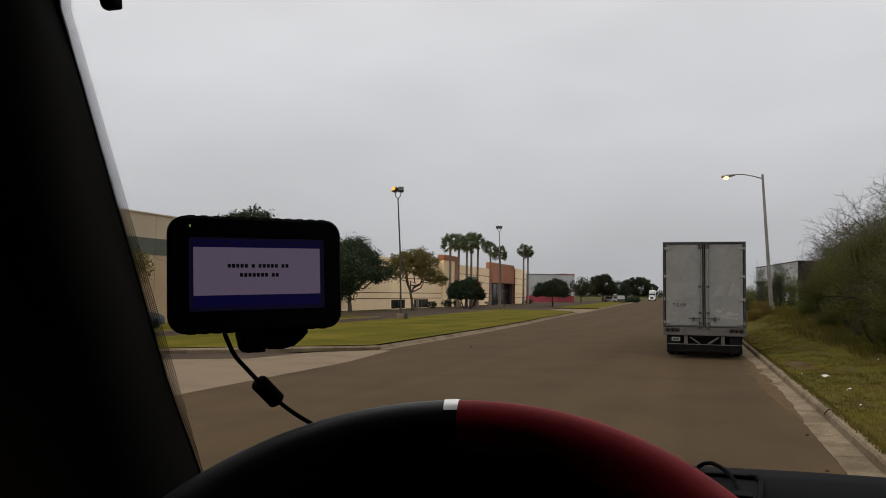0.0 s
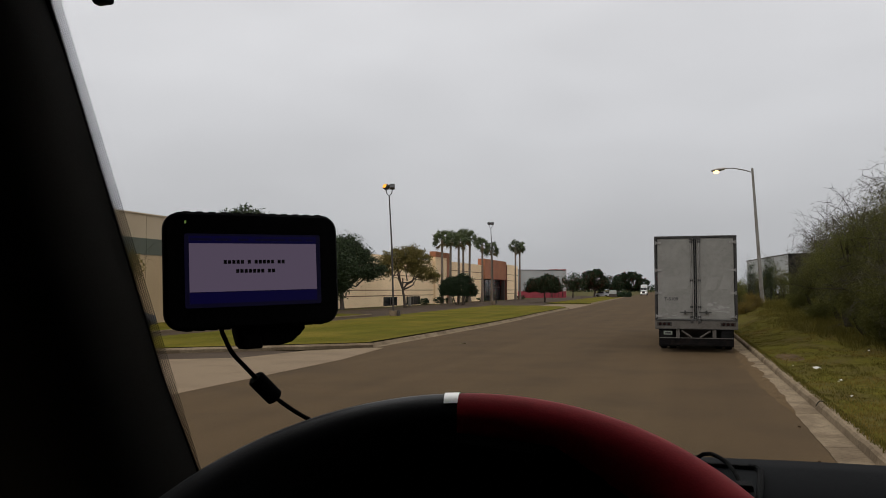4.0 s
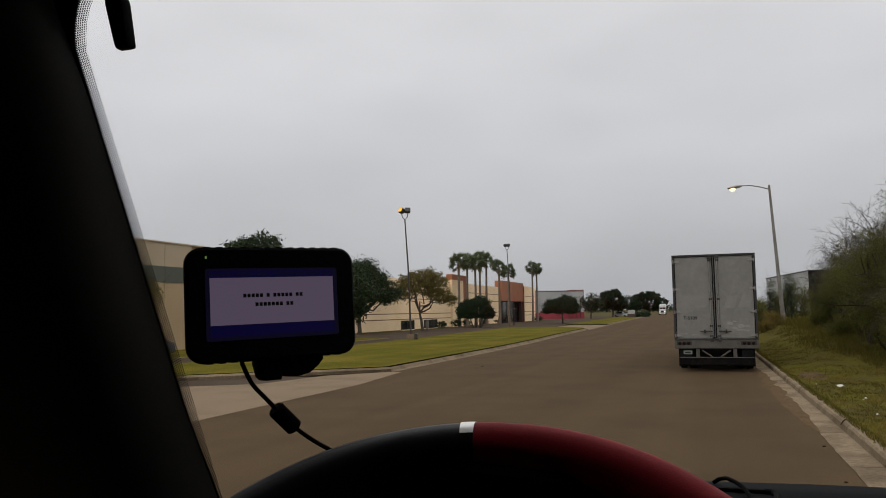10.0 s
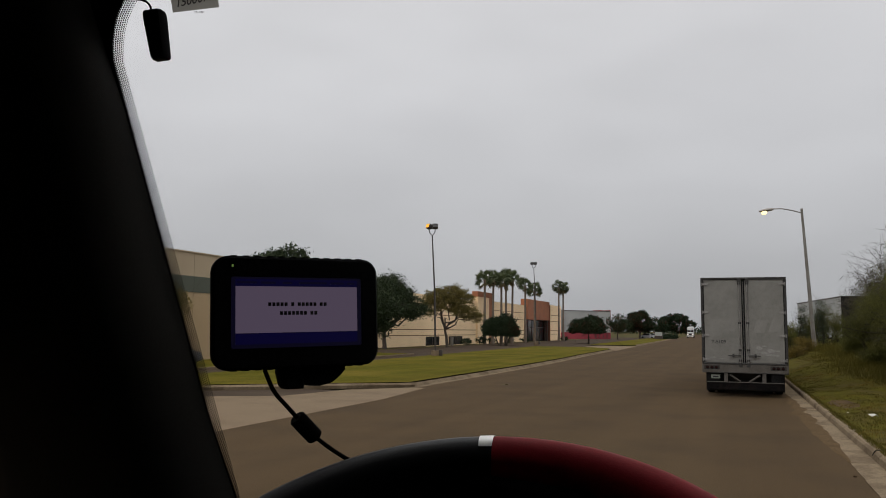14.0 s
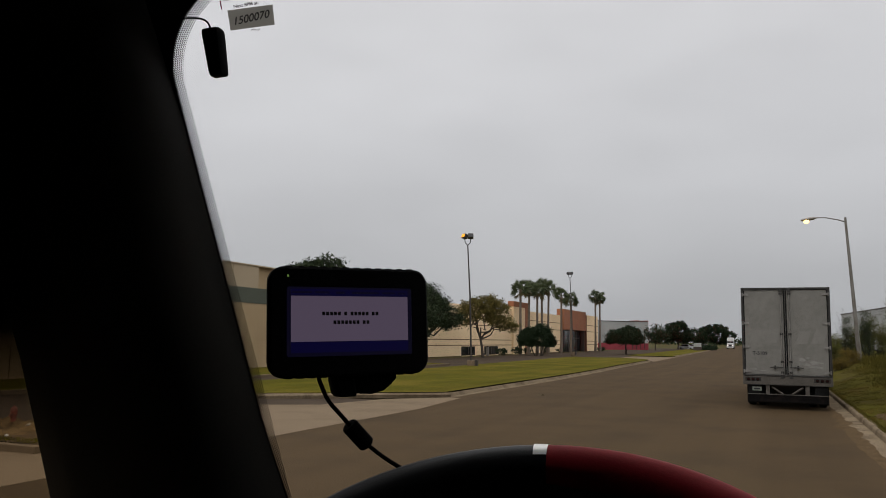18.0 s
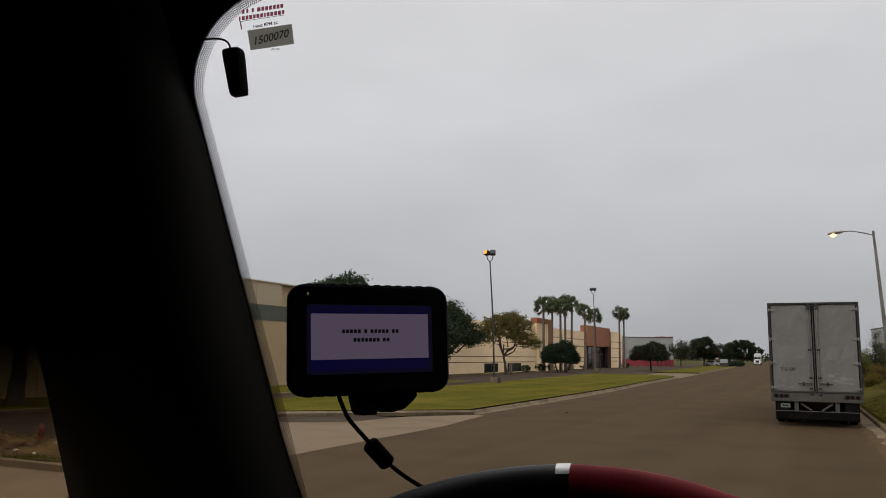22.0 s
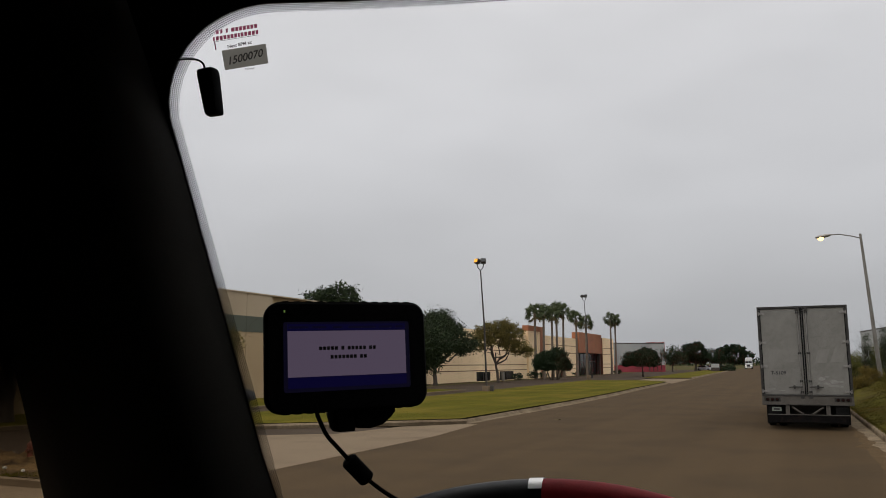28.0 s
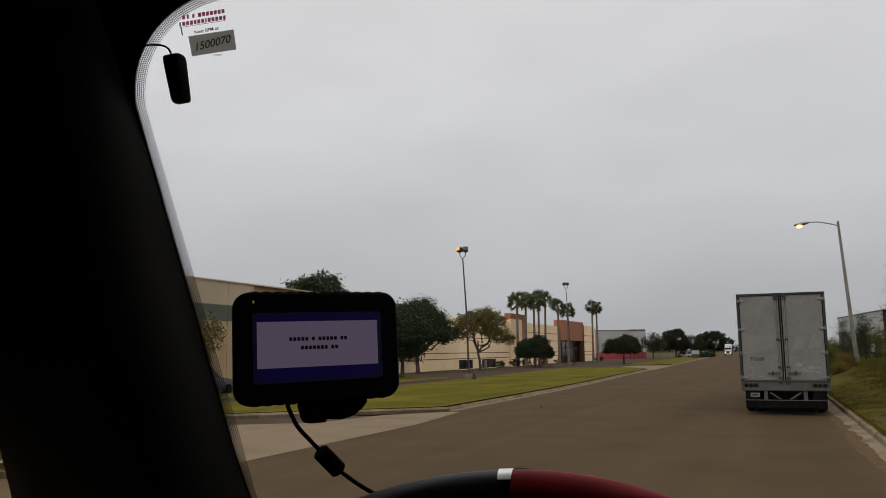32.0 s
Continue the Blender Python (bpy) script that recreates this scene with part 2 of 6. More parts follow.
ASPHALT = mat("asphalt", (0.0640, 0.0430, 0.0230), 0.95, spec=0.06, vary=0.24, scale=0.45, fine=30, bump=0.35, second=(0.0530, 0.0365, 0.0205), amount=0.55, lanes=0.10)
LOT = mat("parking_asphalt", (0.046, 0.033, 0.023), 0.95, spec=0.06, vary=0.12, scale=0.3, fine=40, bump=0.2, second=(0.062, 0.046, 0.033))
CONCRETE = mat("concrete", (0.158, 0.118, 0.078), 0.95, spec=0.08, vary=0.12, scale=0.7, fine=24, bump=0.3, second=(0.128, 0.095, 0.062), amount=0.5, per_object=0.05)
KERB = mat("worn_kerb_concrete", (0.176, 0.136, 0.090), 0.95, spec=0.06, vary=0.24, scale=1.3, fine=16, bump=0.5, second=(0.100, 0.074, 0.048), amount=0.6, per_object=0.05)
GRASS = mat("lawn_turf", (0.070, 0.065, 0.008), 1.0, spec=0.02, vary=0.3, scale=0.28, fine=14, bump=0.6, second=(0.106, 0.085, 0.014), amount=0.7, lanes=0.14)
ROUGH_GRASS = mat("verge_turf", (0.066, 0.059, 0.009), 1.0, spec=0.02, vary=0.45, scale=0.9, fine=9, bump=0.8, second=(0.062, 0.048, 0.018), amount=0.6)
DIRT = mat("bare_soil", (0.085, 0.056, 0.032), 1.0, spec=0.05, vary=0.3, scale=1.5, fine=12, bump=0.9, second=(0.035, 0.025, 0.016))
PILE = mat("dug_soil", (0.135, 0.088, 0.042), 1.0, spec=0.05, vary=0.35, scale=2.2, fine=14, bump=0.9, second=(0.055, 0.037, 0.022), amount=0.6)
SILT = mat("brown_silt", (0.088, 0.060, 0.033), 1.0, spec=0.03, vary=0.3, scale=2.5, fine=18, bump=0.4, second=(0.074, 0.050, 0.027), amount=0.6)
EDGE_SHADE = mat("turf_edge_shade", (0.020, 0.017, 0.008), 1.0, spec=0.02, vary=0.4, scale=3.0, fine=20, bump=0.6)
LAND = mat("open_land", (0.06, 0.055, 0.022), 1.0, spec=0.02, vary=0.25, scale=0.05, fine=1.0, second=(0.085, 0.07, 0.032))
BEIGE = mat("beige_panel", (0.86, 0.65, 0.405), 0.85, vary=0.06, scale=0.25, fine=20, bump=0.1, second=(0.79, 0.59, 0.36))
JOINT = mat("dark_rust_joint", (0.14, 0.055, 0.03), 0.9, vary=0.1)
TAN = mat("tan_panel", (0.37, 0.27, 0.155), 0.85, vary=0.06, scale=0.3, fine=20, bump=0.1, second=(0.32, 0.23, 0.13))
GREEN_BAND = mat("dark_green_paint", (0.07, 0.08, 0.06), 0.8, vary=0.08, scale=0.5, second=(0.055, 0.063, 0.048))
RUST = mat("terracotta_paint", (0.30, 0.115, 0.055), 0.85, vary=0.08, scale=0.4, second=(0.24, 0.09, 0.045))
GREY_WALL = mat("grey_metal_wall", (0.35, 0.36, 0.355), 0.7, vary=0.05, scale=0.2, second=(0.25, 0.26, 0.26))
RED_WALL = mat("red_wall_paint", (0.27, 0.035, 0.05), 0.8, vary=0.08, scale=0.4, second=(0.22, 0.03, 0.042))
DARK_GLASS = mat("dark_window_glass", (0.012, 0.013, 0.015), 0.12, vary=0.1, scale=0.6, spec=0.6)
TRIM_DARK = mat("dark_frame_paint", (0.05, 0.035, 0.028), 0.6)
GALV = mat("weathered_steel_pole", (0.22, 0.21, 0.19), 0.6, metal=0.5, vary=0.12, scale=2, second=(0.14, 0.12, 0.10))
POLE_DARK = mat("dark_bronze_pole", (0.055, 0.047, 0.042), 0.6, metal=0.3, vary=0.1)
PAINT_WHITE = mat("white_vehicle_paint", (0.42, 0.42, 0.42), 0.4, vary=0.05, scale=0.8)
BLACK_RUBBER = mat("black_rubber", (0.010, 0.010, 0.0100), 0.9, spec=0.08, vary=0.2, fine=30, bump=0.2)
DARK_STEEL = mat("dark_dirty_steel", (0.022, 0.020, 0.018), 0.8, metal=0.1, vary=0.25, scale=4, second=(0.04, 0.03, 0.022))
RED_KERB = mat("red_kerb_paint", (0.10, 0.018, 0.018), 0.85, vary=0.15, scale=3)
DARK_BARK = mat("dark_shrub_bark", (0.030, 0.026, 0.018), 1.0, spec=0.05, vary=0.2)
BARK = mat("grey_brown_bark", (0.075, 0.058, 0.045), 0.95, vary=0.3, scale=5, fine=30, bump=0.8, second=(0.04, 0.032, 0.027))
PALM_BARK = mat("palm_trunk", (0.16, 0.125, 0.095), 0.95, vary=0.3, scale=6, fine=20, bump=0.8, second=(0.09, 0.07, 0.055))
LEAF_OAK = leaf_mat("oak_leaves", (0.014, 0.024, 0.011), (0.045, 0.062, 0.026))
LEAF_BRONZE = leaf_mat("turning_leaves", (0.050, 0.052, 0.014), (0.195, 0.150, 0.042))
LEAF_ROUND = leaf_mat("clipped_leaves", (0.009, 0.018, 0.008), (0.026, 0.044, 0.018))
LEAF_PALM = leaf_mat("palm_fronds", (0.028, 0.042, 0.022), (0.10, 0.12, 0.055))
LEAF_BUSH = leaf_mat("thorn_bush_leaves", (0.076, 0.080, 0.018), (0.112, 0.112, 0.030), 0.8, 0.45)
VERGE_STRAW = leaf_mat("straw_blades", (0.105, 0.080, 0.014), (0.20, 0.145, 0.040), 0.8, 0.5)
VERGE_BLADE = leaf_mat("verge_blades", (0.058, 0.054, 0.008), (0.105, 0.086, 0.018), 0.8, 0.45)
LEAF_DRY = leaf_mat("dry_twig_leaves", (0.06, 0.05, 0.022), (0.13, 0.105, 0.05))
GRASS_BLADE = leaf_mat("grass_blades", (0.085, 0.080, 0.008), (0.135, 0.112, 0.016), 0.8, 0.45)
LAMP_ON = glow("sodium_lamp", (1.0, 0.62, 0.22), 4.0)
LAMP_AMBER = glow("amber_lamp", (1.0, 0.40, 0.03), 1.5)
PARAPET = mat("pale_tan_panel", (0.40, 0.32, 0.22), 0.85, vary=0.05, scale=0.3, fine=20, bump=0.1, second=(0.35, 0.275, 0.185))
HEAD_ON = glow("headlight_lit", (1.0, 0.95, 0.85), 1.3)


# ---- ground and road ----
def bend(y):
    """The road drifts to one side with distance."""
    s = max(0.0, y - 38.0)
    return -0.030 * s * min(1.0, s / 25.0)


def east(y):
    """How the eastern kerb draws in beside the parked trailer and beyond."""
    return bend(y) - 0.0095 * max(0.0, min(y, 38.0) - 14.0)


def strip_bm(x0, x1, z, ys, z_side=None):
    rows = [[(x0 + bend(y), y, z), (x1 + bend(y), y, z)] for y in ys]
    if z_side is not None:
        rows = [[(x0 + bend(y), y, z_side), (x0 + bend(y), y, z), (x1 + bend(y), y, z), (x1 + bend(y), y, z_side)] for y in ys]
    return grid_mesh(rows)


YS = [-60, -20, 0, 10, 20, 30, 40, 45, 50, 55, 60, 65, 70, 80, 95, 120, 160, 220, 300, 420, 600]
bm = bmesh.new()
for r0, r1 in ((0, 60), (60, 200), (200, 700), (700, 3500)):
    for k in range(24):
        a0, a1 = 2 * math.pi * k / 24, 2 * math.pi * (k + 1) / 24
        q = [(r0, a0), (r1, a0), (r1, a1), (r0, a1)] if r0 else [(0, a0), (r1, a0), (r1, a1)]
        bm.faces.new([bm.verts.new((r * math.sin(a), 60 + r * math.cos(a), -0.06)) for r, a in q])
bmesh.ops.remove_doubles(bm, verts=bm.verts, dist=0.01)
solid("ground", bm, LAND, "flat open scrubland reaching the horizon", kind="structure")
solid("road", strip_bm(-10.85, 1.76, 0.0, YS), ASPHALT, "wide brown-grey asphalt road, worn and dusty", kind="structure")
solid("parking_lot", prism_bm([(-30.5, -30), (-12.5, -30), (-12.5, 9), (-9.9, 9), (-9.9, 24), (-15, 24), (-15, 26), (-24, 100), (-16, 100), (-15, 260), (-36, 260)], -0.05, -0.004), LOT, "worn grey asphalt parking lot beside the lawn", kind="structure")


# ---- kerbs, verges, lawn ----
def kerb_row(name, x, y0, y1, step, top_in, gutter, label, drift=bend, rolled=False):
    """Cast kerb pieces with a gutter pan along the road; top_in: the side on which the raised kerb lies."""
    root = tagged(new(name), label, kind="structure")
    rng = random.Random(5)
    y = y0
    while y < y1:
        e = min(y + step, y1)
        g = 0.012
        xa, xb = x + drift(y), x + drift(e)
        s = top_in
        n = 10 if abs(y) < 40 and step < 4 else 1
        rows = []
        for k in range(n + 1):
            xx, yy = xa + (xb - xa) * k / n, y + g + (e - y - 2 * g) * k / n
            w, d = rng.uniform(-0.012, 0.008), rng.uniform(-0.014, 0.010)
            prof = [(-s * gutter + s * rng.uniform(-0.02, 0.02), -0.04), (-s * gutter + s * w, 0.008), (-s * 0.02, 0.02), (s * w * 0.4, 0.115 + d), (s * (0.035 + w), 0.148 + d * 0.4), (s * 0.15, 0.15), (s * 0.15, -0.04)]
            if rolled:
                prof = [(-s * gutter, -0.04), (-s * gutter + s * w, 0.008), (-s * 0.02, 0.02), (s * (0.05 + w), 0.105 + d), (s * 0.09, 0.14 + d * 0.4), (s * 0.20, 0.15), (s * 0.20, -0.04)]
            rows.append([(xx + px, yy, pz) for px, pz in prof])
        part("kerb_stone", grid_mesh(rows, close_u=True, caps=True), KERB, root)
        y = e
    return root


kerb_row("kerb_east", 2.13, -12.4, 78, 3.0, 1, 0.42, "broken pale concrete kerb with gutter pan", east)
kerb_row("kerb_west", -11.0, 26.4, 85, 3.0, -1, 0.22, "pale rolled concrete kerb along the lawn", rolled=True)
part("kerb_stone", tube_bm([(-11.15 + bend(y) - 0.05 * max(0.0, y - 84) ** 2, y, 0.05) for y in (84.5, 86, 87.5, 89, 90.5, 92)], 0.11, 6), KERB, tagged(new("kerb_far_return"), "curved concrete kerb at the far driveway", kind="structure"))
kerb_row("kerb_far", -11.0, 114, 230, 8.0, -1, 0.30, "far pale concrete kerb")
solid("driveway_apron", prism_bm([(-9.8, 4), (-9.9, 21.5), (-10.45, 26.3), (-10.9, 26.3), (-12.5, 24.4), (-13.1, 21.2), (-15.1, 19.9), (-15.6, 12.6), (-20.5, 12.6), (-20.5, 4)], -0.03, 0.006), CONCRETE, "pale concrete driveway apron", kind="structure")
solid("driveway_far", prism_bm([(-12.0, 85), (-12.9, 113), (-18.5, 116), (-18.5, 96), (-15.5, 95), (-13.4, 90)], -0.03, 0.01), CONCRETE, "pale concrete driveway further along the road", kind="structure")


def turf_bm(outline_x, ys, z, rng, rough=0.03, nx=14):
    rows = []
    for y in ys:
        a, b = outline_x(y)
        rows.append([(a + (b - a) * k / nx, y, z + (rng.uniform(-rough, rough) if 0 < k < nx else 0)) for k in range(nx + 1)])
    return grid_mesh(rows)


rg = random.Random(11)
lawn_ys = [20.4 + 0.6 * k for k in range(10)] + [26.4 + 1.6 * k for k in range(42)]


def lawn_sides(y):
    right = -11.05 + bend(y) if y >= 26.4 else -11.05 - (26.4 - y) * 1.2
    right -= 0.05 * max(0.0, y - 84) ** 2 + (0.0 if y < 26.4 else 0.06)
    left = min(-20.6 - max(0.0, y - 44) * 0.04, right - 0.6)
    return left, right


solid("lawn", turf_bm(lawn_sides, lawn_ys, 0.19, rg, 0.02), GRASS, "mown yellow-green lawn beside the road", kind="structure")
part("kerb_stone", tube_bm([(-20.0, 18.9, 0.06), (-17.3, 21.15, 0.06), (-14.2, 23.75, 0.06), (-12.4, 25.2, 0.06), (-11.3, 26.1, 0.06), (-10.98, 26.5, 0.06)], 0.11, 6), KERB, tagged(new("kerb_return"), "curved concrete kerb round the lawn's corner", kind="structure"))
red = tagged(new("kerb_painted"), "faded red painted kerb at the lawn's corner", kind="structure")
for k in range(3):
    piece = part("kerb_stone", box_bm(-0.54, 0.54, -0.07, 0.07, -0.02, 0.07, 0.012), RED_KERB, red)
    piece.matrix_basis = pose(-15.9 - k * 0.92, 19.5 - k * 0.60, 0, 0, 0, 33.2)
# dark strip drawn in for the shadow under the overhanging turf
edge_rows = [[(lawn_sides(y)[1] + 0.012, y, z) for y in lawn_ys] for z in (0.10, 0.188)] + [[(lawn_sides(y)[1] - 0.05, y, z) for y in lawn_ys] for z in (0.186, 0.10)]
solid("lawn_edge_shade", grid_mesh(edge_rows, close_v=True), EDGE_SHADE, "dark strip for the shadow under the lawn's edge above the kerb", kind="structure")
solid("lawn_far", turf_bm(lambda y: (-17.5 + bend(y), -11.15 + bend(y)), [112 + 6 * k for k in range(20)], 0.12, rg, 0.02, 6), GRASS, "grass strip beyond the far driveway", kind="structure")


def verge_z(x, y):
    bank = max(0.0, min((y - 25.0) * 0.036, 1.0, (190 - y) * 0.012)) * max(0.0, min(1.0, (x - 2.1) / 2.0))
    edge = max(0.0, min(1.0, (x - 2.15) / 0.5))
    return 0.15 + bank + max(0.0, min(x - 2.6, 9.0)) * 0.035 + edge * (0.07 * noise.noise((x * 0.7, y * 0.5, 3.1)) + 0.035 * noise.noise((x * 2.3, y * 1.9, 7.7)))


rows = []
for k in range(160):
    y = -12 + k * 2.0 if k < 9 else 6 + (k - 9) * 0.3 if k < 129 else 42 + (k - 129) * 5
    rows.append([(x + (east(y) * (4.8 - x) / 2.6 if x < 4.8 else 0), y, 0.148 if i == 0 else -0.08 if x > 50 else verge_z(x, y)) for i, x in enumerate((2.26, 2.4, 2.6, 2.85, 3.1, 3.4, 3.7, 4.0, 4.4, 4.8, 5.3, 5.8, 6.4, 7.0, 8.0, 9.0, 12.0, 20.0, 40.0, 60.0))])
solid("verge", grid_mesh(rows), ROUGH_GRASS, "rough green and yellow grass verge", kind="structure", smooth=True)


def blades(name, spots, height, rng, material, label):
    c = np.array(spots)
    n = len(c)
    a = rng.uniform(0, 2 * np.pi, n)
    w = 0.005 + 0.007 * rng.random(n)
    h = height * rng.uniform(0.4, 1.3, n)
    lean = rng.normal(0, 0.35, (n, 2)) * h[:, None]
    d = np.stack([np.cos(a) * w, np.sin(a) * w, 0 * a], 1)
    tip = c + np.stack([lean[:, 0], lean[:, 1], h], 1)
    v = np.stack([c - d, c + d, tip], 1).reshape(-1, 3)
    ob = new(name, raw_mesh(name, v, np.arange(3 * n).reshape(-1, 3), material))
    return tagged(ob, label, "grass", kind="stuff")


def in_verge(x, y):
    return x + (east(y) * (4.8 - x) / 2.6 if x < 4.8 else 0)


nr = np.random.default_rng(3)
green, straw = [], []
for _ in range(13000):
    y = 7 + 46 * nr.random() ** 1.7
    x = 2.24 + 6.6 * nr.random() ** 1.15
    lush = noise.noise((x * 0.7, y * 0.45, 0)) + 0.6 * noise.noise((x * 2.1, y * 1.6, 4))
    if lush < -0.38 + 0.2 * nr.random() and y < 30:
        continue
    dry = noise.noise((x * 0.5 + 9, y * 0.35, 2)) + 0.5 * noise.noise((x * 1.9, y * 1.5, 6)) + 0.25 * (nr.random() - 0.5)
    for _k in range(int(5 + 8 * nr.random())):
        px, py = x + nr.normal(0, 0.07), y + nr.normal(0, 0.09)
        if px > 2.2:
            (straw if dry > 0.16 else green).append((in_verge(px, py), py, verge_z(px, py) - 0.01))
for _ in range(4500):
    y = 6 + 34 * nr.random() ** 1.5
    green.append((2.19 + east(y) + 0.16 * nr.random() ** 0.6, y, 0.146))
blades("verge_grass", green, 0.05, nr, VERGE_BLADE, "uneven uncut green grass on the verge")
blades("dry_verge_grass", straw, 0.058, nr, VERGE_STRAW, "yellow dry grass tufts on the verge")
spots = []
for _ in range(22000):
    y = 25 + 30 * nr.random()
    x = 3.4 + 4.2 * nr.random() ** 0.7
    if x > 3.2 + 0.5 * max(0, 36 - y) ** 0.5 and noise.noise((x * 0.9, y * 0.5, 8)) > -0.15:
        spots.append((x, y, verge_z(x, y) - 0.01))
blades("tall_weeds", spots, 0.30, nr, VERGE_BLADE, "tall ragged weeds along the foot of the thicket")
spots = []
for _ in range(15000):
    y = 20 + 55 * nr.random() ** 1.6
    a, b = lawn_sides(y)
    spots.append((a + (b - a) * nr.random(), y, 0.185))
blades("lawn_grass", spots, 0.022, nr, GRASS_BLADE, "short mown grass of the lawn")


# ---- parked box trailer ----
T_SKIN = mat("trailer_door_paint", (0.185, 0.181, 0.166), 0.6, vary=0.12, scale=1.1, fine=7, second=(0.150, 0.146, 0.133), amount=0.6, lanes=0.06)
T_FRAME = mat("trailer_frame_steel", (0.040, 0.038, 0.036), 0.5, metal=0.4, vary=0.2, scale=4)
T_STEEL = mat("galvanised_hardware", (0.26, 0.25, 0.24), 0.5, metal=0.6, vary=0.2, scale=6)
T_BRACE = mat("worn_guard_steel", (0.088, 0.080, 0.070), 0.7, metal=0.2, vary=0.3, scale=7, second=(0.06, 0.05, 0.04))
T_BAR = mat("scuffed_black_bar", (0.006, 0.0055, 0.0055), 0.9, spec=0.06, vary=0.4, scale=3.5, fine=9, second=(0.016, 0.011, 0.010), amount=0.45)
T_SILL = mat("dirty_sill_steel", (0.105, 0.097, 0.085), 0.75, metal=0.3, vary=0.25, scale=3, second=(0.08, 0.07, 0.06))
T_RED = mat("red_tail_lens", (0.020, 0.008, 0.007), 0.8, spec=0.05)
SCUFF = mat("chalky_scuff", (0.255, 0.252, 0.238), 0.8, vary=0.1, scale=6)
INK = mat("black_lettering", (0.012, 0.012, 0.014), 0.6)
PLATE = mat("plate_pale_green", (0.17, 0.19, 0.16), 0.6)

trailer = thing("box_trailer", 0.25, 27.8, 0, "grey-white box trailer parked at the kerb, twin rear doors closed, dirty", "trailer")
part("body", box_bm(-1.29, 1.29, 0.10, 13.0, 1.0, 3.9), PAINT_WHITE, trailer)
for sx in (-1, 1):
    part("corner_post", box_bm(sx * 1.295 - 0.035, sx * 1.295 + 0.035, 0.0, 0.12, 0.80, 3.86, 0.006), T_FRAME, trailer)
part("header", box_bm(-1.33, 1.33, -0.005, 0.12, 3.86, 3.925, 0.008), T_FRAME, trailer)
part("door_sill", box_bm(-1.33, 1.33, -0.02, 0.14, 0.785, 1.05, 0.008), T_SILL, trailer)
part("sill_lip", box_bm(-1.31, 1.31, -0.035, 0.0, 1.05, 1.085, 0.006), T_FRAME, trailer)
part("sill_lip", box_bm(-1.33, 1.33, -0.032, 0.02, 0.765, 0.785, 0.004), T_FRAME, trailer)
for sx in (-1, 1):
    door = part("door", box_bm(min(sx * 0.015, sx * 1.25), max(sx * 0.015, sx * 1.25), 0.03, 0.09, 1.10, 3.84, 0.008), T_SKIN, trailer)
    part("seal", box_bm(sx * 1.243 - 0.012, sx * 1.243 + 0.012, 0.018, 0.035, 1.11, 3.83), BLACK_RUBBER, door)
    part("seal", box_bm(sx * 0.03 - 0.018, sx * 0.03 + 0.018, 0.012, 0.035, 1.11, 3.83), BLACK_RUBBER, door)
    rod = part("lock_rod", tube_bm([(sx * 0.125, -0.01, 1.0), (sx * 0.125, -0.01, 3.86)], 0.019, 8), T_STEEL, door, smooth=True)
    for z in (1.18, 1.52, 2.41, 3.72):
        part("rod_bracket", box_bm(sx * 0.125 - 0.05, sx * 0.125 + 0.05, -0.028, 0.03, z - 0.035, z + 0.035, 0.006), T_FRAME, rod)
    for z in (1.04, 3.83):
        part("cam", box_bm(sx * 0.125 - 0.055, sx * 0.125 + 0.055, -0.045, 0.0, z - 0.06, z + 0.06, 0.01), T_FRAME, rod)
    handle = part("lock_handle", tube_bm([(sx * 0.10, -0.03, 1.34), (sx * 0.28, -0.05, 1.345), (sx * 0.50, -0.035, 1.335)], [0.017, 0.020, 0.015], 8), T_FRAME, door, smooth=True)
    part("handle_keeper", box_bm(sx * 0.34 - 0.03, sx * 0.34 + 0.03, -0.06, 0.03, 1.28, 1.40, 0.008), T_FRAME, handle)
    for z in (1.20, 1.99, 2.76, 3.70):
        h = part("hinge", box_bm(min(sx * 1.30, sx * 1.10), max(sx * 1.30, sx * 1.10), 0.0, 0.032, z - 0.035, z + 0.035, 0.006), T_STEEL, door)
        part("hinge_pin", tube_bm([(sx * 1.285, -0.012, z - 0.06), (sx * 1.285, -0.012, z + 0.06)], 0.02, 8), T_STEEL, h, smooth=True)
    part("lamp_plate", box_bm(sx * 1.02 - 0.24, sx * 1.02 + 0.24, -0.026, 0.0, 0.875, 1.005, 0.006), DARK_STEEL, trailer, "dark dirty lamp plate")
    for i, x in enumerate((0.88, 1.02, 1.16)):
        lamp = part("tail_lamp", lathe_bm([(0.042, -0.025), (0.042, -0.032), (0.028, -0.040), (0.0, -0.042)], 14, at=(sx * x, 0, 0.94), axis="y"), T_RED, trailer, smooth=True)
        part("lamp_rim", lathe_bm([(0.053, -0.02), (0.053, -0.028), (0.043, -0.030)], 14, at=(sx * x, 0, 0.94), axis="y"), BLACK_RUBBER, lamp)
    part("guard_upright", box_bm(sx * 0.56 - 0.035, sx * 0.56 + 0.035, 0.0, 0.08, 0.45, 0.79, 0.008), T_BRACE, trailer)
    part("guard_brace", tube_bm([(sx * 0.46, 0.03, 0.71), (sx * 0.14, 0.03, 0.49)], 0.032, 6), T_BRACE, trailer)
    part("mud_flap", box_bm(sx * 0.86 - 0.36, sx * 0.86 + 0.36, 0.42, 0.44, 0.16, 0.80, 0.005), BLACK_RUBBER, trailer)
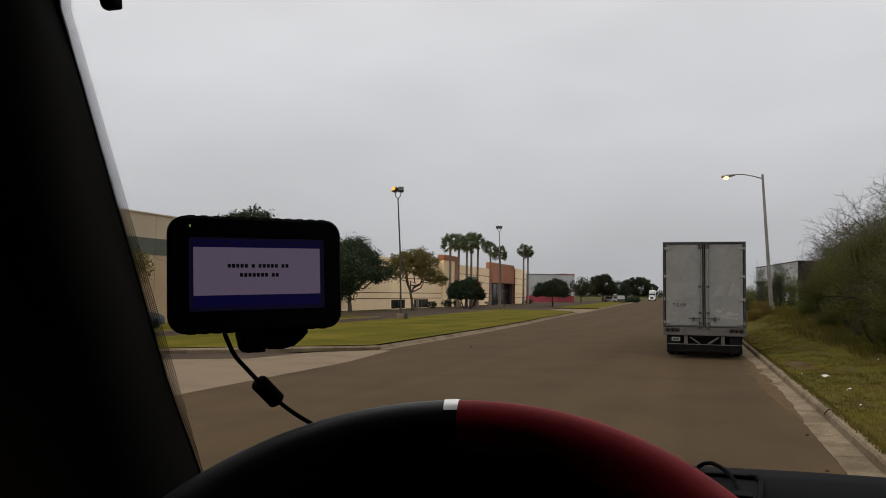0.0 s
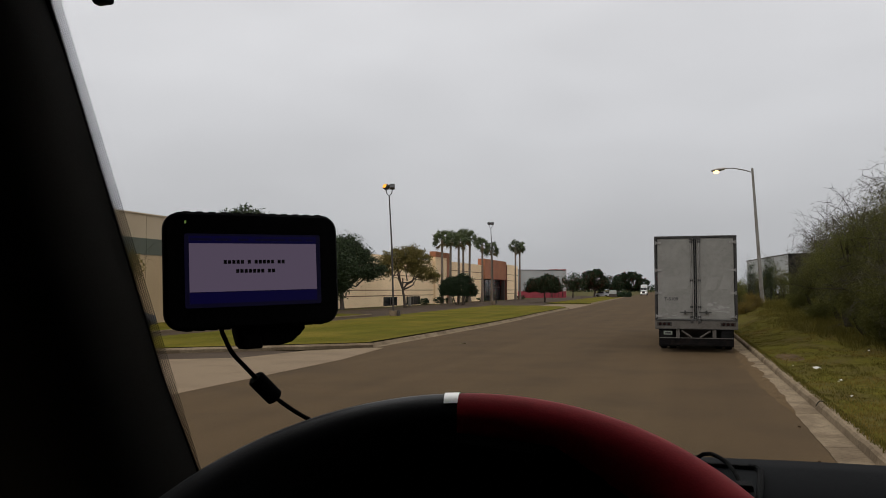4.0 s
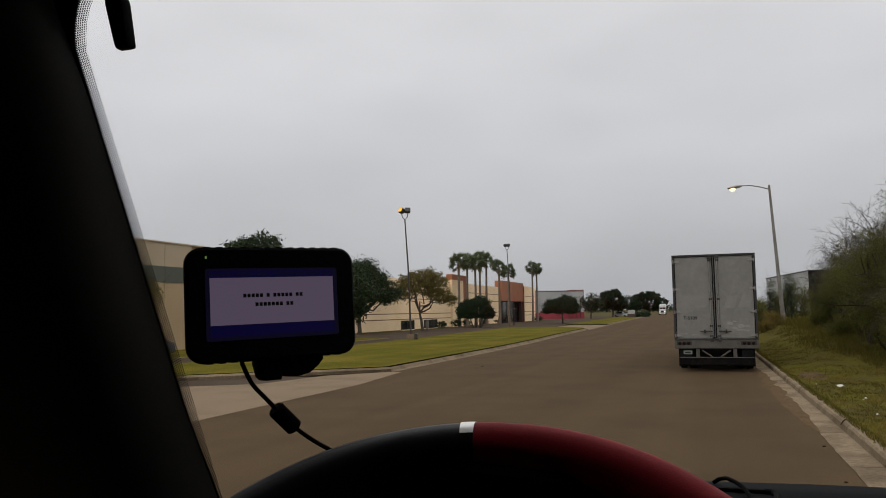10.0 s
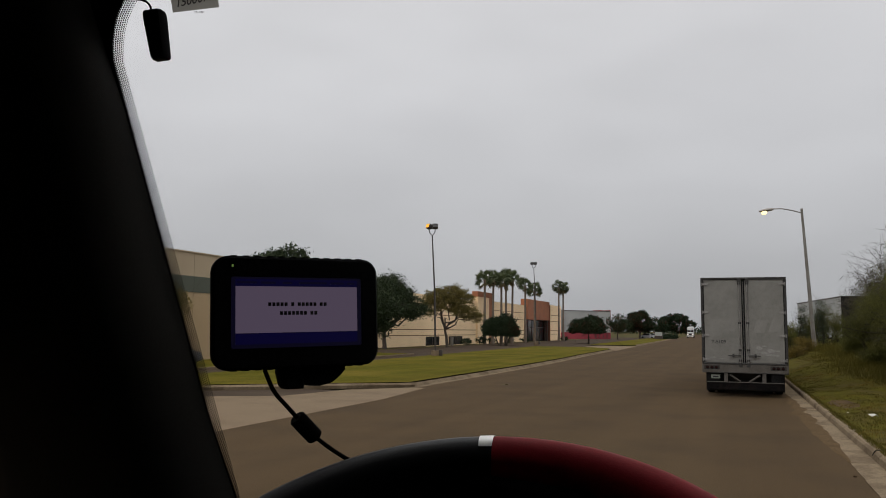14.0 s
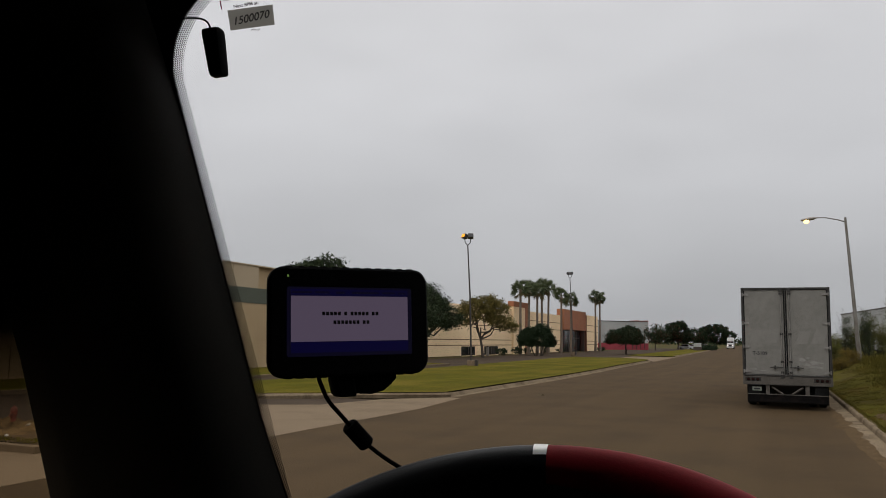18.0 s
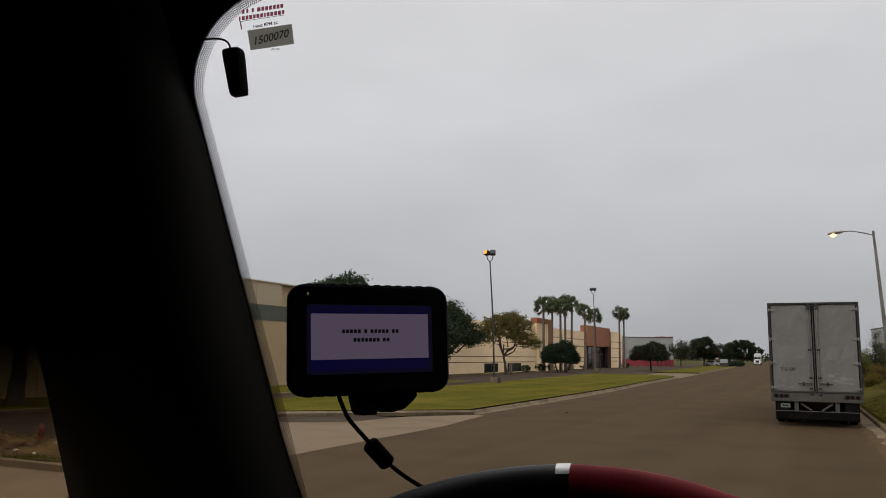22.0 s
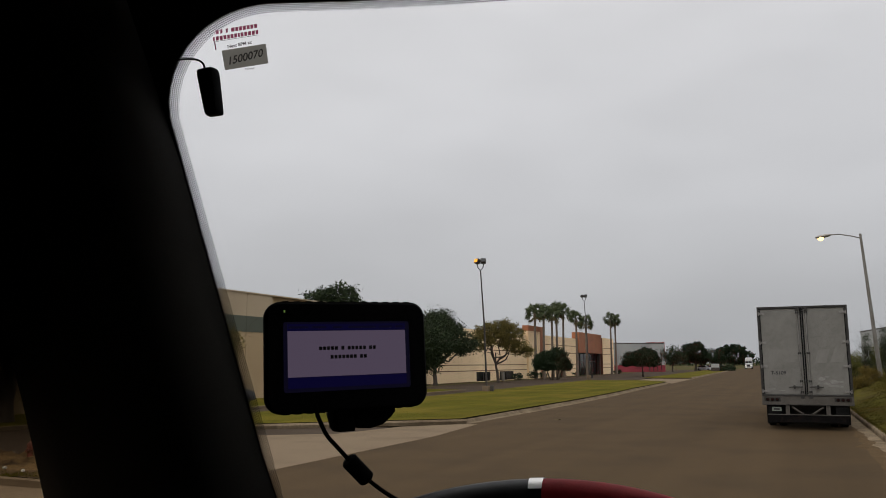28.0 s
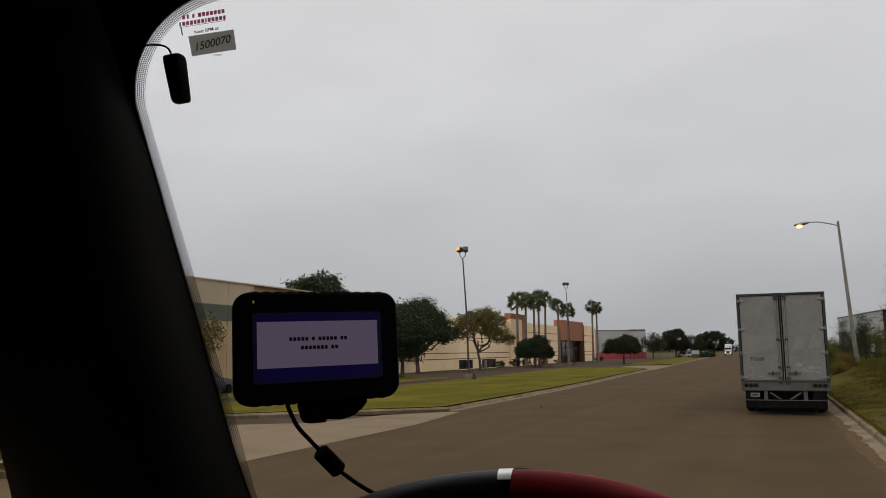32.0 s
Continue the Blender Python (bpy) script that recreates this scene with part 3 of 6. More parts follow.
    for ya in (1.75, 3.0):
        for xa in (0.78, 1.10):
            tyre = part("tyre", lathe_bm([(0.30, -0.13), (0.44, -0.13), (0.505, -0.10), (0.515, -0.05), (0.505, -0.045), (0.505, -0.03), (0.515, -0.025), (0.515, 0.025), (0.505, 0.03), (0.505, 0.045), (0.515, 0.05), (0.505, 0.10), (0.44, 0.13), (0.30, 0.13)], 28, at=(sx * xa, ya, 0.515), axis="x"), BLACK_RUBBER, trailer, smooth=True)
            part("rim", lathe_bm([(0.05, -0.10), (0.28, -0.12), (0.30, -0.13), (0.30, 0.13), (0.28, 0.12), (0.05, 0.10)], 20, at=(sx * xa, ya, 0.515), axis="x"), T_SILL, tyre)
part("bumper_bar", box_bm(-1.19, 1.17, -0.03, 0.07, 0.22, 0.46, 0.02), T_BAR, trailer, "dark scuffed rear guard bar")
# dark panel added to stand in for the shade behind the guard
part("underside_dark_panel", box_bm(-1.2, 1.2, 0.5, 0.58, 0.60, 0.98), DARK_STEEL, trailer)
part("axle", tube_bm([(-1.1, 1.75, 0.515), (1.1, 1.75, 0.515)], 0.07, 8), DARK_STEEL, trailer)
part("axle", tube_bm([(-1.1, 3.0, 0.515), (1.1, 3.0, 0.515)], 0.07, 8), DARK_STEEL, trailer)
# paler strip stands in for the sheen on the bar's top edge
part("bar_top_sheen", box_bm(-1.19, 1.19, -0.034, 0.0, 0.46, 0.482, 0.003), T_SILL, trailer)
part("underframe", box_bm(-0.5, 0.5, 0.15, 12.5, 0.72, 1.0), DARK_STEEL, trailer)
part("number_plate", box_bm(-1.05, -0.77, 0.005, 0.015, 0.575, 0.70), PLATE, trailer, "pale number plate, unreadable")
part("plate_marks", box_bm(-1.00, -0.82, 0.0, 0.004, 0.612, 0.662), INK, trailer)
# unseen block added to keep the gap under the trailer dark
part("underbody_dark_block", box_bm(-0.55, 0.55, 0.9, 3.8, 0.42, 1.02, 0.03), DARK_STEEL, trailer)
for sx in (-1, 1):
    part("guard_gusset", box_bm(sx * 0.62 - 0.025, sx * 0.62 + 0.025, -0.008, 0.06, 0.46, 0.78, 0.006), T_SILL, trailer)
    # plates coloured black to stand in for the darkness behind the guard
    part("step_plate", box_bm(sx * 0.98 - 0.18, sx * 0.98 + 0.18, 0.02, 0.05, 0.46, 0.78, 0.006), BLACK_RUBBER, trailer)
part("unit_number", text_mesh("unit_number", "T-5109", 0.155, INK, Matrix.Translation((-0.79, 0.024, 1.78)) @ pose(0, 0, 0, 90, 0, 0)), INK, trailer, "black stencilled unit number")
PALER_PATCH = mat("paler_door_patch", (0.205, 0.201, 0.186), 0.7, vary=0.08, scale=2.0, fine=8, second=(0.180, 0.176, 0.162), amount=0.6)
for cx, cz, w, h, lean in ((-0.95, 2.34, 0.30, 0.42, 0.10), (-0.46, 2.36, 0.36, 0.46, 0.14), (0.46, 2.32, 0.34, 0.44, 0.12), (0.92, 2.36, 0.36, 0.48, 0.16)):
    bm = bmesh.new()
    bm.faces.new([bm.verts.new(p) for p in ((cx - w / 2, 0.0272, cz - h / 2), (cx + w / 2, 0.0272, cz - h / 2), (cx + w / 2 + lean, 0.0272, cz + h / 2), (cx - w / 2 + lean, 0.0272, cz + h * 0.42))])
    part("paler_patch", bm, PALER_PATCH, trailer, "slanted paler patch on the door")
rs = random.Random(8)
for cx, cz, w, h in ((0.46, 1.60, 0.30, 0.14), (0.82, 1.50, 0.34, 0.15), (0.60, 1.44, 0.30, 0.10), (-0.98, 1.27, 0.26, 0.07), (0.98, 1.36, 0.22, 0.09), (0.62, 1.66, 0.16, 0.05), (0.40, 1.46, 0.16, 0.08), (1.02, 1.50, 0.14, 0.06), (-0.72, 1.22, 0.20, 0.05), (0.80, 1.38, 0.36, 0.06)):
    bm = bmesh.new()
    ring = [(cx + math.cos(a) * w * 0.5 * rs.uniform(0.55, 1.1), 0.0275, cz + math.sin(a) * h * 0.5 * rs.uniform(0.5, 1.1)) for a in (2 * math.pi * k / 15 for k in range(15))]
    bm.faces.new([bm.verts.new(p) for p in ring])
    part("scuff", bm, SCUFF, trailer, "chalky white scuff mark")


# ---- lamps along the road ----
street = thing("street_lamp", 4.48, 52.0, -0.25, "leaning grey steel street lamp, lit, on the grass verge", "street lamp")
street.matrix_basis = street.matrix_basis @ Matrix.Scale(1.238, 4)
part("pole", tube_bm([(-0.045, 0, 0.85), (-0.14, 0, 2.6), (-0.42, 0, 7.98)], [0.105, 0.092, 0.055], 12), GALV, street, smooth=True)
part("arm", tube_bm([(-0.42, 0, 7.80), (-0.80, 0, 7.93), (-1.3, 0, 8.05), (-1.78, 0, 8.06)], [0.03, 0.028, 0.026, 0.026], 8), GALV, street, smooth=True)
part("cap", box_bm(-0.47, -0.37, -0.05, 0.05, 7.9, 8.02, 0.012), GALV, street)
head = part("lamp_head", grid_mesh([[(x, math.cos(a) * w, z + math.sin(a) * h) for a in (2 * math.pi * k / 12 for k in range(12))] for x, w, h, z in ((-1.66, 0.04, 0.03, 8.06), (-1.78, 0.10, 0.07, 8.04), (-2.0, 0.16, 0.09, 8.01), (-2.25, 0.15, 0.08, 7.97), (-2.38, 0.06, 0.03, 7.96))], close_u=True, caps=True), mat("lamp_head_grey", (0.30, 0.28, 0.26), 0.6, metal=0.3), street, smooth=True)
part("lens", lathe_bm([(0.0, -0.16), (0.09, -0.14), (0.14, -0.07), (0.145, 0.0)], 16, at=(-2.14, 0, 7.95)), LAMP_ON, head, "glowing sodium lens", smooth=True)


def flood_pole(x, y, h, label, lit):
    p = thing("flood_light_pole", x, y, 0.1, label, "lamp post", "floodlight poles of the lot")
    part("footing", lathe_bm([(0.30, -0.1), (0.30, 0.42), (0.27, 0.46), (0.0, 0.46)], 16), CONCRETE, p, smooth=True)
    part("pole", tube_bm([(0, 0, 0.4), (-0.12, 0, h * 0.5), (-0.36, 0, h - 0.75)], [0.072, 0.062, 0.045], 10), POLE_DARK, p, smooth=True)
    part("yoke", tube_bm([(-0.60, 0, h - 0.25), (-0.56, 0, h - 0.55), (-0.36, 0, h - 0.75), (-0.16, 0, h - 0.55), (-0.12, 0, h - 0.25)], 0.035, 8), POLE_DARK, p, smooth=True)
    for sx, tw, on in ((-0.60, -28, lit), (-0.14, 24, False)):
        body = part("flood_head", box_bm(-0.2, 0.2, -0.16, 0.16, -0.17, 0.17, 0.04), POLE_DARK, p, smooth=True)
        body.matrix_basis = pose(sx, 0, h - 0.08, -22, 0, tw)
        part("lens", box_bm(-0.16, 0.16, -0.175, -0.15, -0.13, 0.13, 0.01), LAMP_AMBER if on else DARK_GLASS, body, "lit amber lens" if on else "")
    part("junction_box", box_bm(0.30, 0.52, -0.10, 0.10, 0.10, 0.52, 0.02), POLE_DARK, p, "dark junction box beside the footing")
    return p


flood_pole(-20.3, 53.0, 9.55, "tall dark floodlight pole on the lawn, one head lit", True)
flood_pole(-25.5, 105.0, 11.2, "tall dark floodlight pole in the lot, unlit", False)


# ---- buildings ----
def wall_x(name, x0, x1, y0, y1, z1, material, root, label=""):
    return part(name, box_bm(x0, x1, y0, y1, -0.1, z1), material, root, label)


hall = thing("tan_warehouse", -30, 5, 0, "low tan warehouse with a dark green band under its roof", "building")
Y0, Y1 = -25.0, 55.0
for i in range(11):
    a = Y0 + (Y1 - Y0) * i / 11
    b = Y0 + (Y1 - Y0) * (i + 1) / 11
    part("wall_panel", box_bm(-30, 0, a + 0.015, b - 0.015, -0.1, 4.1), TAN, hall)
    part("band_panel", box_bm(-30, 0.03, a + 0.01, b - 0.01, 4.1, 5.05), GREEN_BAND, hall)
    if i == 8:
        part("parapet_panel", box_bm(-30, 0, a + 0.015, 35.72, 5.05, 6.42), PARAPET, hall)
        a = 35.72
    part("parapet_panel", box_bm(-30, 0 if i < 8 else -0.25, a + 0.015, b - 0.015, 5.05, 6.42), PARAPET if i < 8 else TAN, hall)
part("roof_cap", box_bm(-30.05, 0.06, Y0, Y1, 6.42, 6.50), PARAPET, hall)

office = thing("beige_office_building", -36, 70, 0, "long beige warehouse office with terracotta entrance block", "building")
# runs of wall: start, end, height, forward
for a, b, h, f in ((2.0, 40.6, 6.35, 0.0), (48.6, 69.0, 6.55, 0.0), (87.0, 97.5, 7.2, 0.75)):
    n = max(1, round((b - a) / 6.5))
    for i in range(n):
        u, v = a + (b - a) * i / n, a + (b - a) * (i + 1) / n
        levels = (-0.1, 1.25, 1.95, 3.85, 5.1, h)
        for z0, z1 in zip(levels, levels[1:]):
            part("wall_panel", box_bm(-25, f, u + 0.01, v - 0.01, z0 + 0.10, z1), BEIGE, office)
    part("joint_backing", box_bm(-24.9, f - 0.02, a, b, -0.1, h - 0.05), JOINT, office, "rust-red painted joint lines")
part("pier", box_bm(-0.6, 0.3, 40.6, 46.2, -0.1, 6.95), BEIGE, office)
part("pier_cap", box_bm(-0.6, 0.36, 40.5, 46.25, 6.95, 7.75), RUST, office, "terracotta cap band")
part("pier_face", box_bm(-0.6, 0.30, 46.25, 48.6, 0.0, 7.75), RUST, office)
part("entrance_block", box_bm(-0.7, 0.6, 69.0, 87.0, 4.05, 7.75), RUST, office, "terracotta entrance block")
part("entrance_back", box_bm(-25, -0.7, 69.0, 87.0, -0.1, 4.05), TRIM_DARK, office)
for i in range(5):
    u = 70.0 + i * 3.2
    w = part("window", box_bm(-0.6, -0.45, u, u + 3.1, 0.1, 3.9), DARK_GLASS, office)
    part("window_frame", box_bm(-0.5, -0.38, u - 0.08, u + 0.08, 0.0, 3.95), TRIM_DARK, w)
    part("transom", box_bm(-0.5, -0.38, u, u + 3.1, 2.5, 2.62), TRIM_DARK, w)
part("column", box_bm(-0.3, 0.3, 69.1, 69.8, -0.1, 4.05), TRIM_DARK, office)
part("column", box_bm(-0.3, 0.3, 86.2, 86.9, -0.1, 4.05), TRIM_DARK, office)
for a, b in ((20.6, 25.2), (28.9, 34.3)):
    w = part("window", box_bm(-0.3, 0.02, a, b, 0.0, 1.15), DARK_GLASS, office)
    for u in (a, (a + b) / 2, b):
        part("window_frame", box_bm(-0.1, 0.05, u - 0.05, u + 0.05, 0.0, 1.15), TRIM_DARK, w)
    part("sill", box_bm(-0.1, 0.1, a - 0.1, b + 0.1, -0.08, 0.0), BEIGE, w)

depot = thing("grey_metal_depot", -30.0, 203.0, 0, "grey metal depot with a red base and pale red end wall", "building", turn=35.0)
# the front runs away from the road, towards the office
for i in range(8):
    u = -6.2 * i
    part("wall_panel", box_bm(u - 6.18, u - 0.02, 0.0, 20.0, 1.65, 7.0), GREY_WALL, depot)
    part("base_panel", box_bm(u - 6.19, u - 0.01, -0.05, 20.0, -0.3, 1.65), RED_WALL, depot)
part("roof_trim", box_bm(-49.6, 0.0, -0.08, 20.0, 7.0, 7.15), TRIM_DARK, depot)
PALE_RED = mat("pale_red_wall", (0.30, 0.12, 0.115), 0.8, vary=0.08, scale=0.4)
for i in range(3):
    part("end_panel", box_bm(0.0, 0.25, 0.3 + i * 5.0, 5.2 + i * 5.0, -0.3, 7.4 + 0.15 * (i == 1)), PALE_RED, depot)
for i in range(4):
    part("down_pipe", tube_bm([(-1.0 - i * 1.1, -0.12, 0.2), (-1.0 - i * 1.1, -0.12, 5.2 - 0.3 * i)], 0.09, 6), TRIM_DARK, depot)


# ---- truck cab ----
CAB_BLACK = mat("black_cab_plastic", (0.0055, 0.0055, 0.006), 0.85, spec=0.2, vary=0.1, scale=3, fine=250, bump=0.25, bump_scale=400, second=(0.0045, 0.0045, 0.005))
PILLAR = mat("charcoal_pillar_trim", (0.060, 0.056, 0.049), 0.7, spec=0.2, vary=0.06, scale=3, fine=300, bump=0.04, bump_scale=600, second=(0.051, 0.048, 0.042))
DASH = mat("dark_blue_grey_dash", (0.0040, 0.0054, 0.0074), 0.75, spec=0.07, vary=0.08, scale=4, fine=260, bump=0.08, bump_scale=500, second=(0.0038, 0.0048, 0.0064))
HEADLINER = mat("dark_headliner", (0.008, 0.008, 0.008), 0.95, vary=0.15, fine=120, bump=0.2)
WHEEL_BLACK = mat("black_wheel_leather", (0.0060, 0.0074, 0.0105), 0.5, spec=0.28, vary=0.06, scale=20, fine=300, bump=0.05, bump_scale=500)
WHEEL_RED = mat("dark_red_wheel_leather", (0.56, 0.025, 0.040), 0.6, spec=0.10, vary=0.06, scale=20, fine=300, bump=0.05, bump_scale=500)
WHEEL_MARK = mat("white_reflective_band", (0.95, 0.94, 0.92), 0.42, metal=0.75, vary=0.02)


def shield(x, z):
    """How far ahead the windscreen lies."""
    return 1.0 - 0.26 * (x - 0.25) ** 2 - 0.25 * (z - 2.15)


def opening(grow):
    """The windscreen's clear outline as (x, z), mirrored about the cab's middle; grow widens it."""
    pts = []
    cx, r = 0.25, 0.127 + grow * 0.6
    left = lambda z: -0.6065 - 0.135 * (z - 1.971) - grow * max(0.25, min(1.0, (z - 1.83) / 0.16))
    top = 2.545 + grow * 0.9
    pts.append((left(1.80), 1.80))
    for k in range(13):
        z = 1.86 + (top - r - 1.86) * k / 12
        pts.append((left(z), z))
    ccx, ccz = left(top - r) + r, top - r
    for k in range(1, 13):
        a = math.pi - (math.pi / 2) * k / 12
        pts.append((ccx + r * math.cos(a), ccz + r * math.sin(a)))
    for k in range(1, 9):
        pts.append((ccx + (cx - ccx) * k / 8, top))
    return pts + [(2 * cx - x, z) for x, z in pts[-2::-1]]


def on_shield(x, z, back=0.0):
    return (x, shield(x, z) - back, z)


# frit: a band of black dots that shrink towards the clear glass
FRIT = bpy.data.materials.new("dotted_glass_edge")
FRIT.use_nodes = True
n, l = FRIT.node_tree.nodes, FRIT.node_tree.links
uv = n.new("ShaderNodeUVMap")
uv.uv_map = "edge"
sep = n.new("ShaderNodeSeparateXYZ")
l.new(uv.outputs[0], sep.inputs[0])


def math_node(op, a, b=None, c=None):
    m = n.new("ShaderNodeMath")
    m.operation = op
    for i, v in enumerate((a, b, c)):
        if v is None:
            continue
        if isinstance(v, (int, float)):
            m.inputs[i].default_value = v
        else:
            l.new(v, m.inputs[i])
    return m.outputs[0]


PITCH = 0.0028
u_ = math_node("DIVIDE", sep.outputs["X"], PITCH)
v_ = math_node("DIVIDE", sep.outputs["Y"], PITCH * 0.866)
row_ = math_node("FLOOR", v_)
odd_ = math_node("MULTIPLY", math_node("MODULO", row_, 2.0), 0.5)
fu_ = math_node("SUBTRACT", math_node("FRACT", math_node("ADD", u_, odd_)), 0.5)
fv_ = math_node("SUBTRACT", math_node("FRACT", v_), 0.5)
rad_ = math_node("SQRT", math_node("ADD", math_node("MULTIPLY", fu_, fu_), math_node("MULTIPLY", fv_, fv_)))
size_ = math_node("SUBTRACT", 0.49, math_node("MULTIPLY", sep.outputs["Y"], 9.0))
dot_ = math_node("LESS_THAN", rad_, size_)
clear, mx = n.new("ShaderNodeBsdfTransparent"), n.new("ShaderNodeMixShader")
n["Principled BSDF"].inputs["Base Color"].default_value = (0.012, 0.012, 0.012, 1)
n["Principled BSDF"].inputs["Roughness"].default_value = 0.5
l.new(dot_, mx.inputs[0])
l.new(clear.outputs[0], mx.inputs[1])
l.new(n["Principled BSDF"].outputs[0], mx.inputs[2])
l.new(mx.outputs[0], n["Material Output"].inputs[0])

GLASS = bpy.data.materials.new("windscreen_glass")
GLASS.use_nodes = True
n2, l2 = GLASS.node_tree.nodes, GLASS.node_tree.links
n2.remove(n2["Principled BSDF"])
gl, tr, fr, mg = n2.new("ShaderNodeBsdfGlossy"), n2.new("ShaderNodeBsdfTransparent"), n2.new("ShaderNodeFresnel"), n2.new("ShaderNodeMixShader")
gl.inputs["Roughness"].default_value = 0.02
tr.inputs[0].default_value = (0.972, 0.962, 0.955, 1)
fr.inputs[0].default_value = 1.35
l2.new(fr.outputs[0], mg.inputs[0])
l2.new(tr.outputs[0], mg.inputs[1])
l2.new(gl.outputs[0], mg.inputs[2])
l2.new(mg.outputs[0], n2["Material Output"].inputs[0])

SHADED_GLASS = GLASS.copy()
SHADED_GLASS.name = "shade_graded_side_glass"
# shade put into the glass colour: dark above, clearer towards the sill
t_n, t_l = SHADED_GLASS.node_tree.nodes, SHADED_GLASS.node_tree.links
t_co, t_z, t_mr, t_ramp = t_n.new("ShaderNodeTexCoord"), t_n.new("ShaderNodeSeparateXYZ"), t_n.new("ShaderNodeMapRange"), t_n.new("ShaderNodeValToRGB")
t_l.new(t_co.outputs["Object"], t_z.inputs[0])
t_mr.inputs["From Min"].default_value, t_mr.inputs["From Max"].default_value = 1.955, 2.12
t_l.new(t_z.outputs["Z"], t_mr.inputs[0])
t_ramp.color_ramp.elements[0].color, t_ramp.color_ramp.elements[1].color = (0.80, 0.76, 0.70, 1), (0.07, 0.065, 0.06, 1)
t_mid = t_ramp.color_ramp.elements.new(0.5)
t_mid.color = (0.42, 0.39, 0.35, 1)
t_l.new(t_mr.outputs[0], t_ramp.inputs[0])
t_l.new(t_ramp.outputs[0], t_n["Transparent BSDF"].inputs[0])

cab = tagged(new("truck_cab"), "dark interior of a truck cab behind the windscreen", "truck cab")
# windscreen pane
rows = [[on_shield(-0.72 + 1.94 * i / 24, 1.80 + 0.80 * j / 10, 0.0) for i in range(25)] for j in range(11)]
pane = part("windscreen", grid_mesh(rows), GLASS, cab, "clear windscreen glass", smooth=True)
pane.visible_shadow = False

# frit band between the trim edge and the clear glass
inner, outer = opening(0.0), opening(0.0125)
bm = bmesh.new()
uvl = bm.loops.layers.uv.new("edge")
run = 0.0
prev = None
for k in range(len(inner)):
    a, b = Vector(on_shield(*inner[k], 0.004)), Vector(on_shield(*outer[k], 0.004))
    w = (a - b).length
    if prev:
        run2 = run + (b - prev[1]).length
        f = bm.faces.new([bm.verts.new(p) for p in (prev[1], b, a, prev[0])])
        for lp, co in zip(f.loops, ((run, 0), (run2, 0), (run2, w), (run, prev[2]))):
            lp[uvl].uv = co
        run = run2
    prev = (a, b, w)
part("frit_band", bm, FRIT, cab, "band of black dots round the glass edge")

# surround behind the frit
far_out = opening(0.11)
ring0, ring1 = opening(0.0112), opening(0.018)
rows = [[on_shield(x, z, 0.0025) for x, z in ring0], [on_shield(x, z, 0.003) for x, z in ring1], [on_shield(x, z, 0.003) for x, z in opening(0.05)], [on_shield(x, z, 0.003) for x, z in far_out]]
part("windscreen_surround", grid_mesh(rows), CAB_BLACK, cab, smooth=True)


# pillar trim: from the glass edge to the side window
def pillar_row(z, mirror=False):
    e = Vector(on_shield(-0.6065 - 0.135 * (z - 1.971) - 0.0108 * max(0.25, min(1.0, (z - 1.83) / 0.16)) - 0.05 * max(0.0, z - 2.36), z, 0.007))
    s = Vector((-0.84, 0.618 + 0.40 * (2.227 - max(z, 2.07)) + 0.33 * max(0.0, 2.07 - z), z))
    out = []
    across = (s - e)
    inward = Vector((across.y, -across.x, 0)).normalized()
    if inward.dot(Vector((1, -1, 0))) < 0:
        inward = -inward
    for k in range(33):
        t = (k / 32) ** 1.5
        bulge = 0.060 * (1 - (1 - t / 0.34) ** 2) if t < 0.34 else 0.060 * (1 - ((t - 0.34) / 0.66) ** 1.6)
        p = e.lerp(s, t) + inward * bulge
        out.append((0.5 - p.x, p.y, p.z) if mirror else tuple(p))
    back = s + Vector((-0.06, 0.02, 0))
    frontb = e + Vector((-0.08, 0.03, 0))
    for p in (back, frontb):
        out.append((0.5 - p.x, p.y, p.z) if mirror else tuple(p))
    return out


zs = [1.2 + 1.75 * k / 24 for k in range(25)]
part("pillar_trim", grid_mesh([pillar_row(z) for z in zs], close_u=True, caps=True), PILLAR, cab, "charcoal moulded pillar trim", smooth=True)
part("pillar_trim", grid_mesh([pillar_row(z, True) for z in zs], close_u=True, caps=True), PILLAR, cab, smooth=True)

# shell of the cab
part("headliner", box_bm(-0.95, 1.45, -1.3, 0.76, 2.74, 2.80, 0.01), HEADLINER, cab)
part("header_trim", grid_mesh([[(x, shield(x, 2.60) - 0.03 - d, z) for x in (-0.95, -0.6, -0.2, 0.25, 0.7, 1.1, 1.45)] for d, z in ((0.0, 2.56), (0.05, 2.60), (0.14, 2.68), (0.2, 2.78))]), HEADLINER, cab, smooth=True)
part("rear_wall", box_bm(-0.95, 1.45, -1.35, -1.3, 0.9, 2.8), HEADLINER, cab)
part("floor_pan", box_bm(-0.95, 1.45, -1.3, 1.1, 0.85, 0.9), HEADLINER, cab)
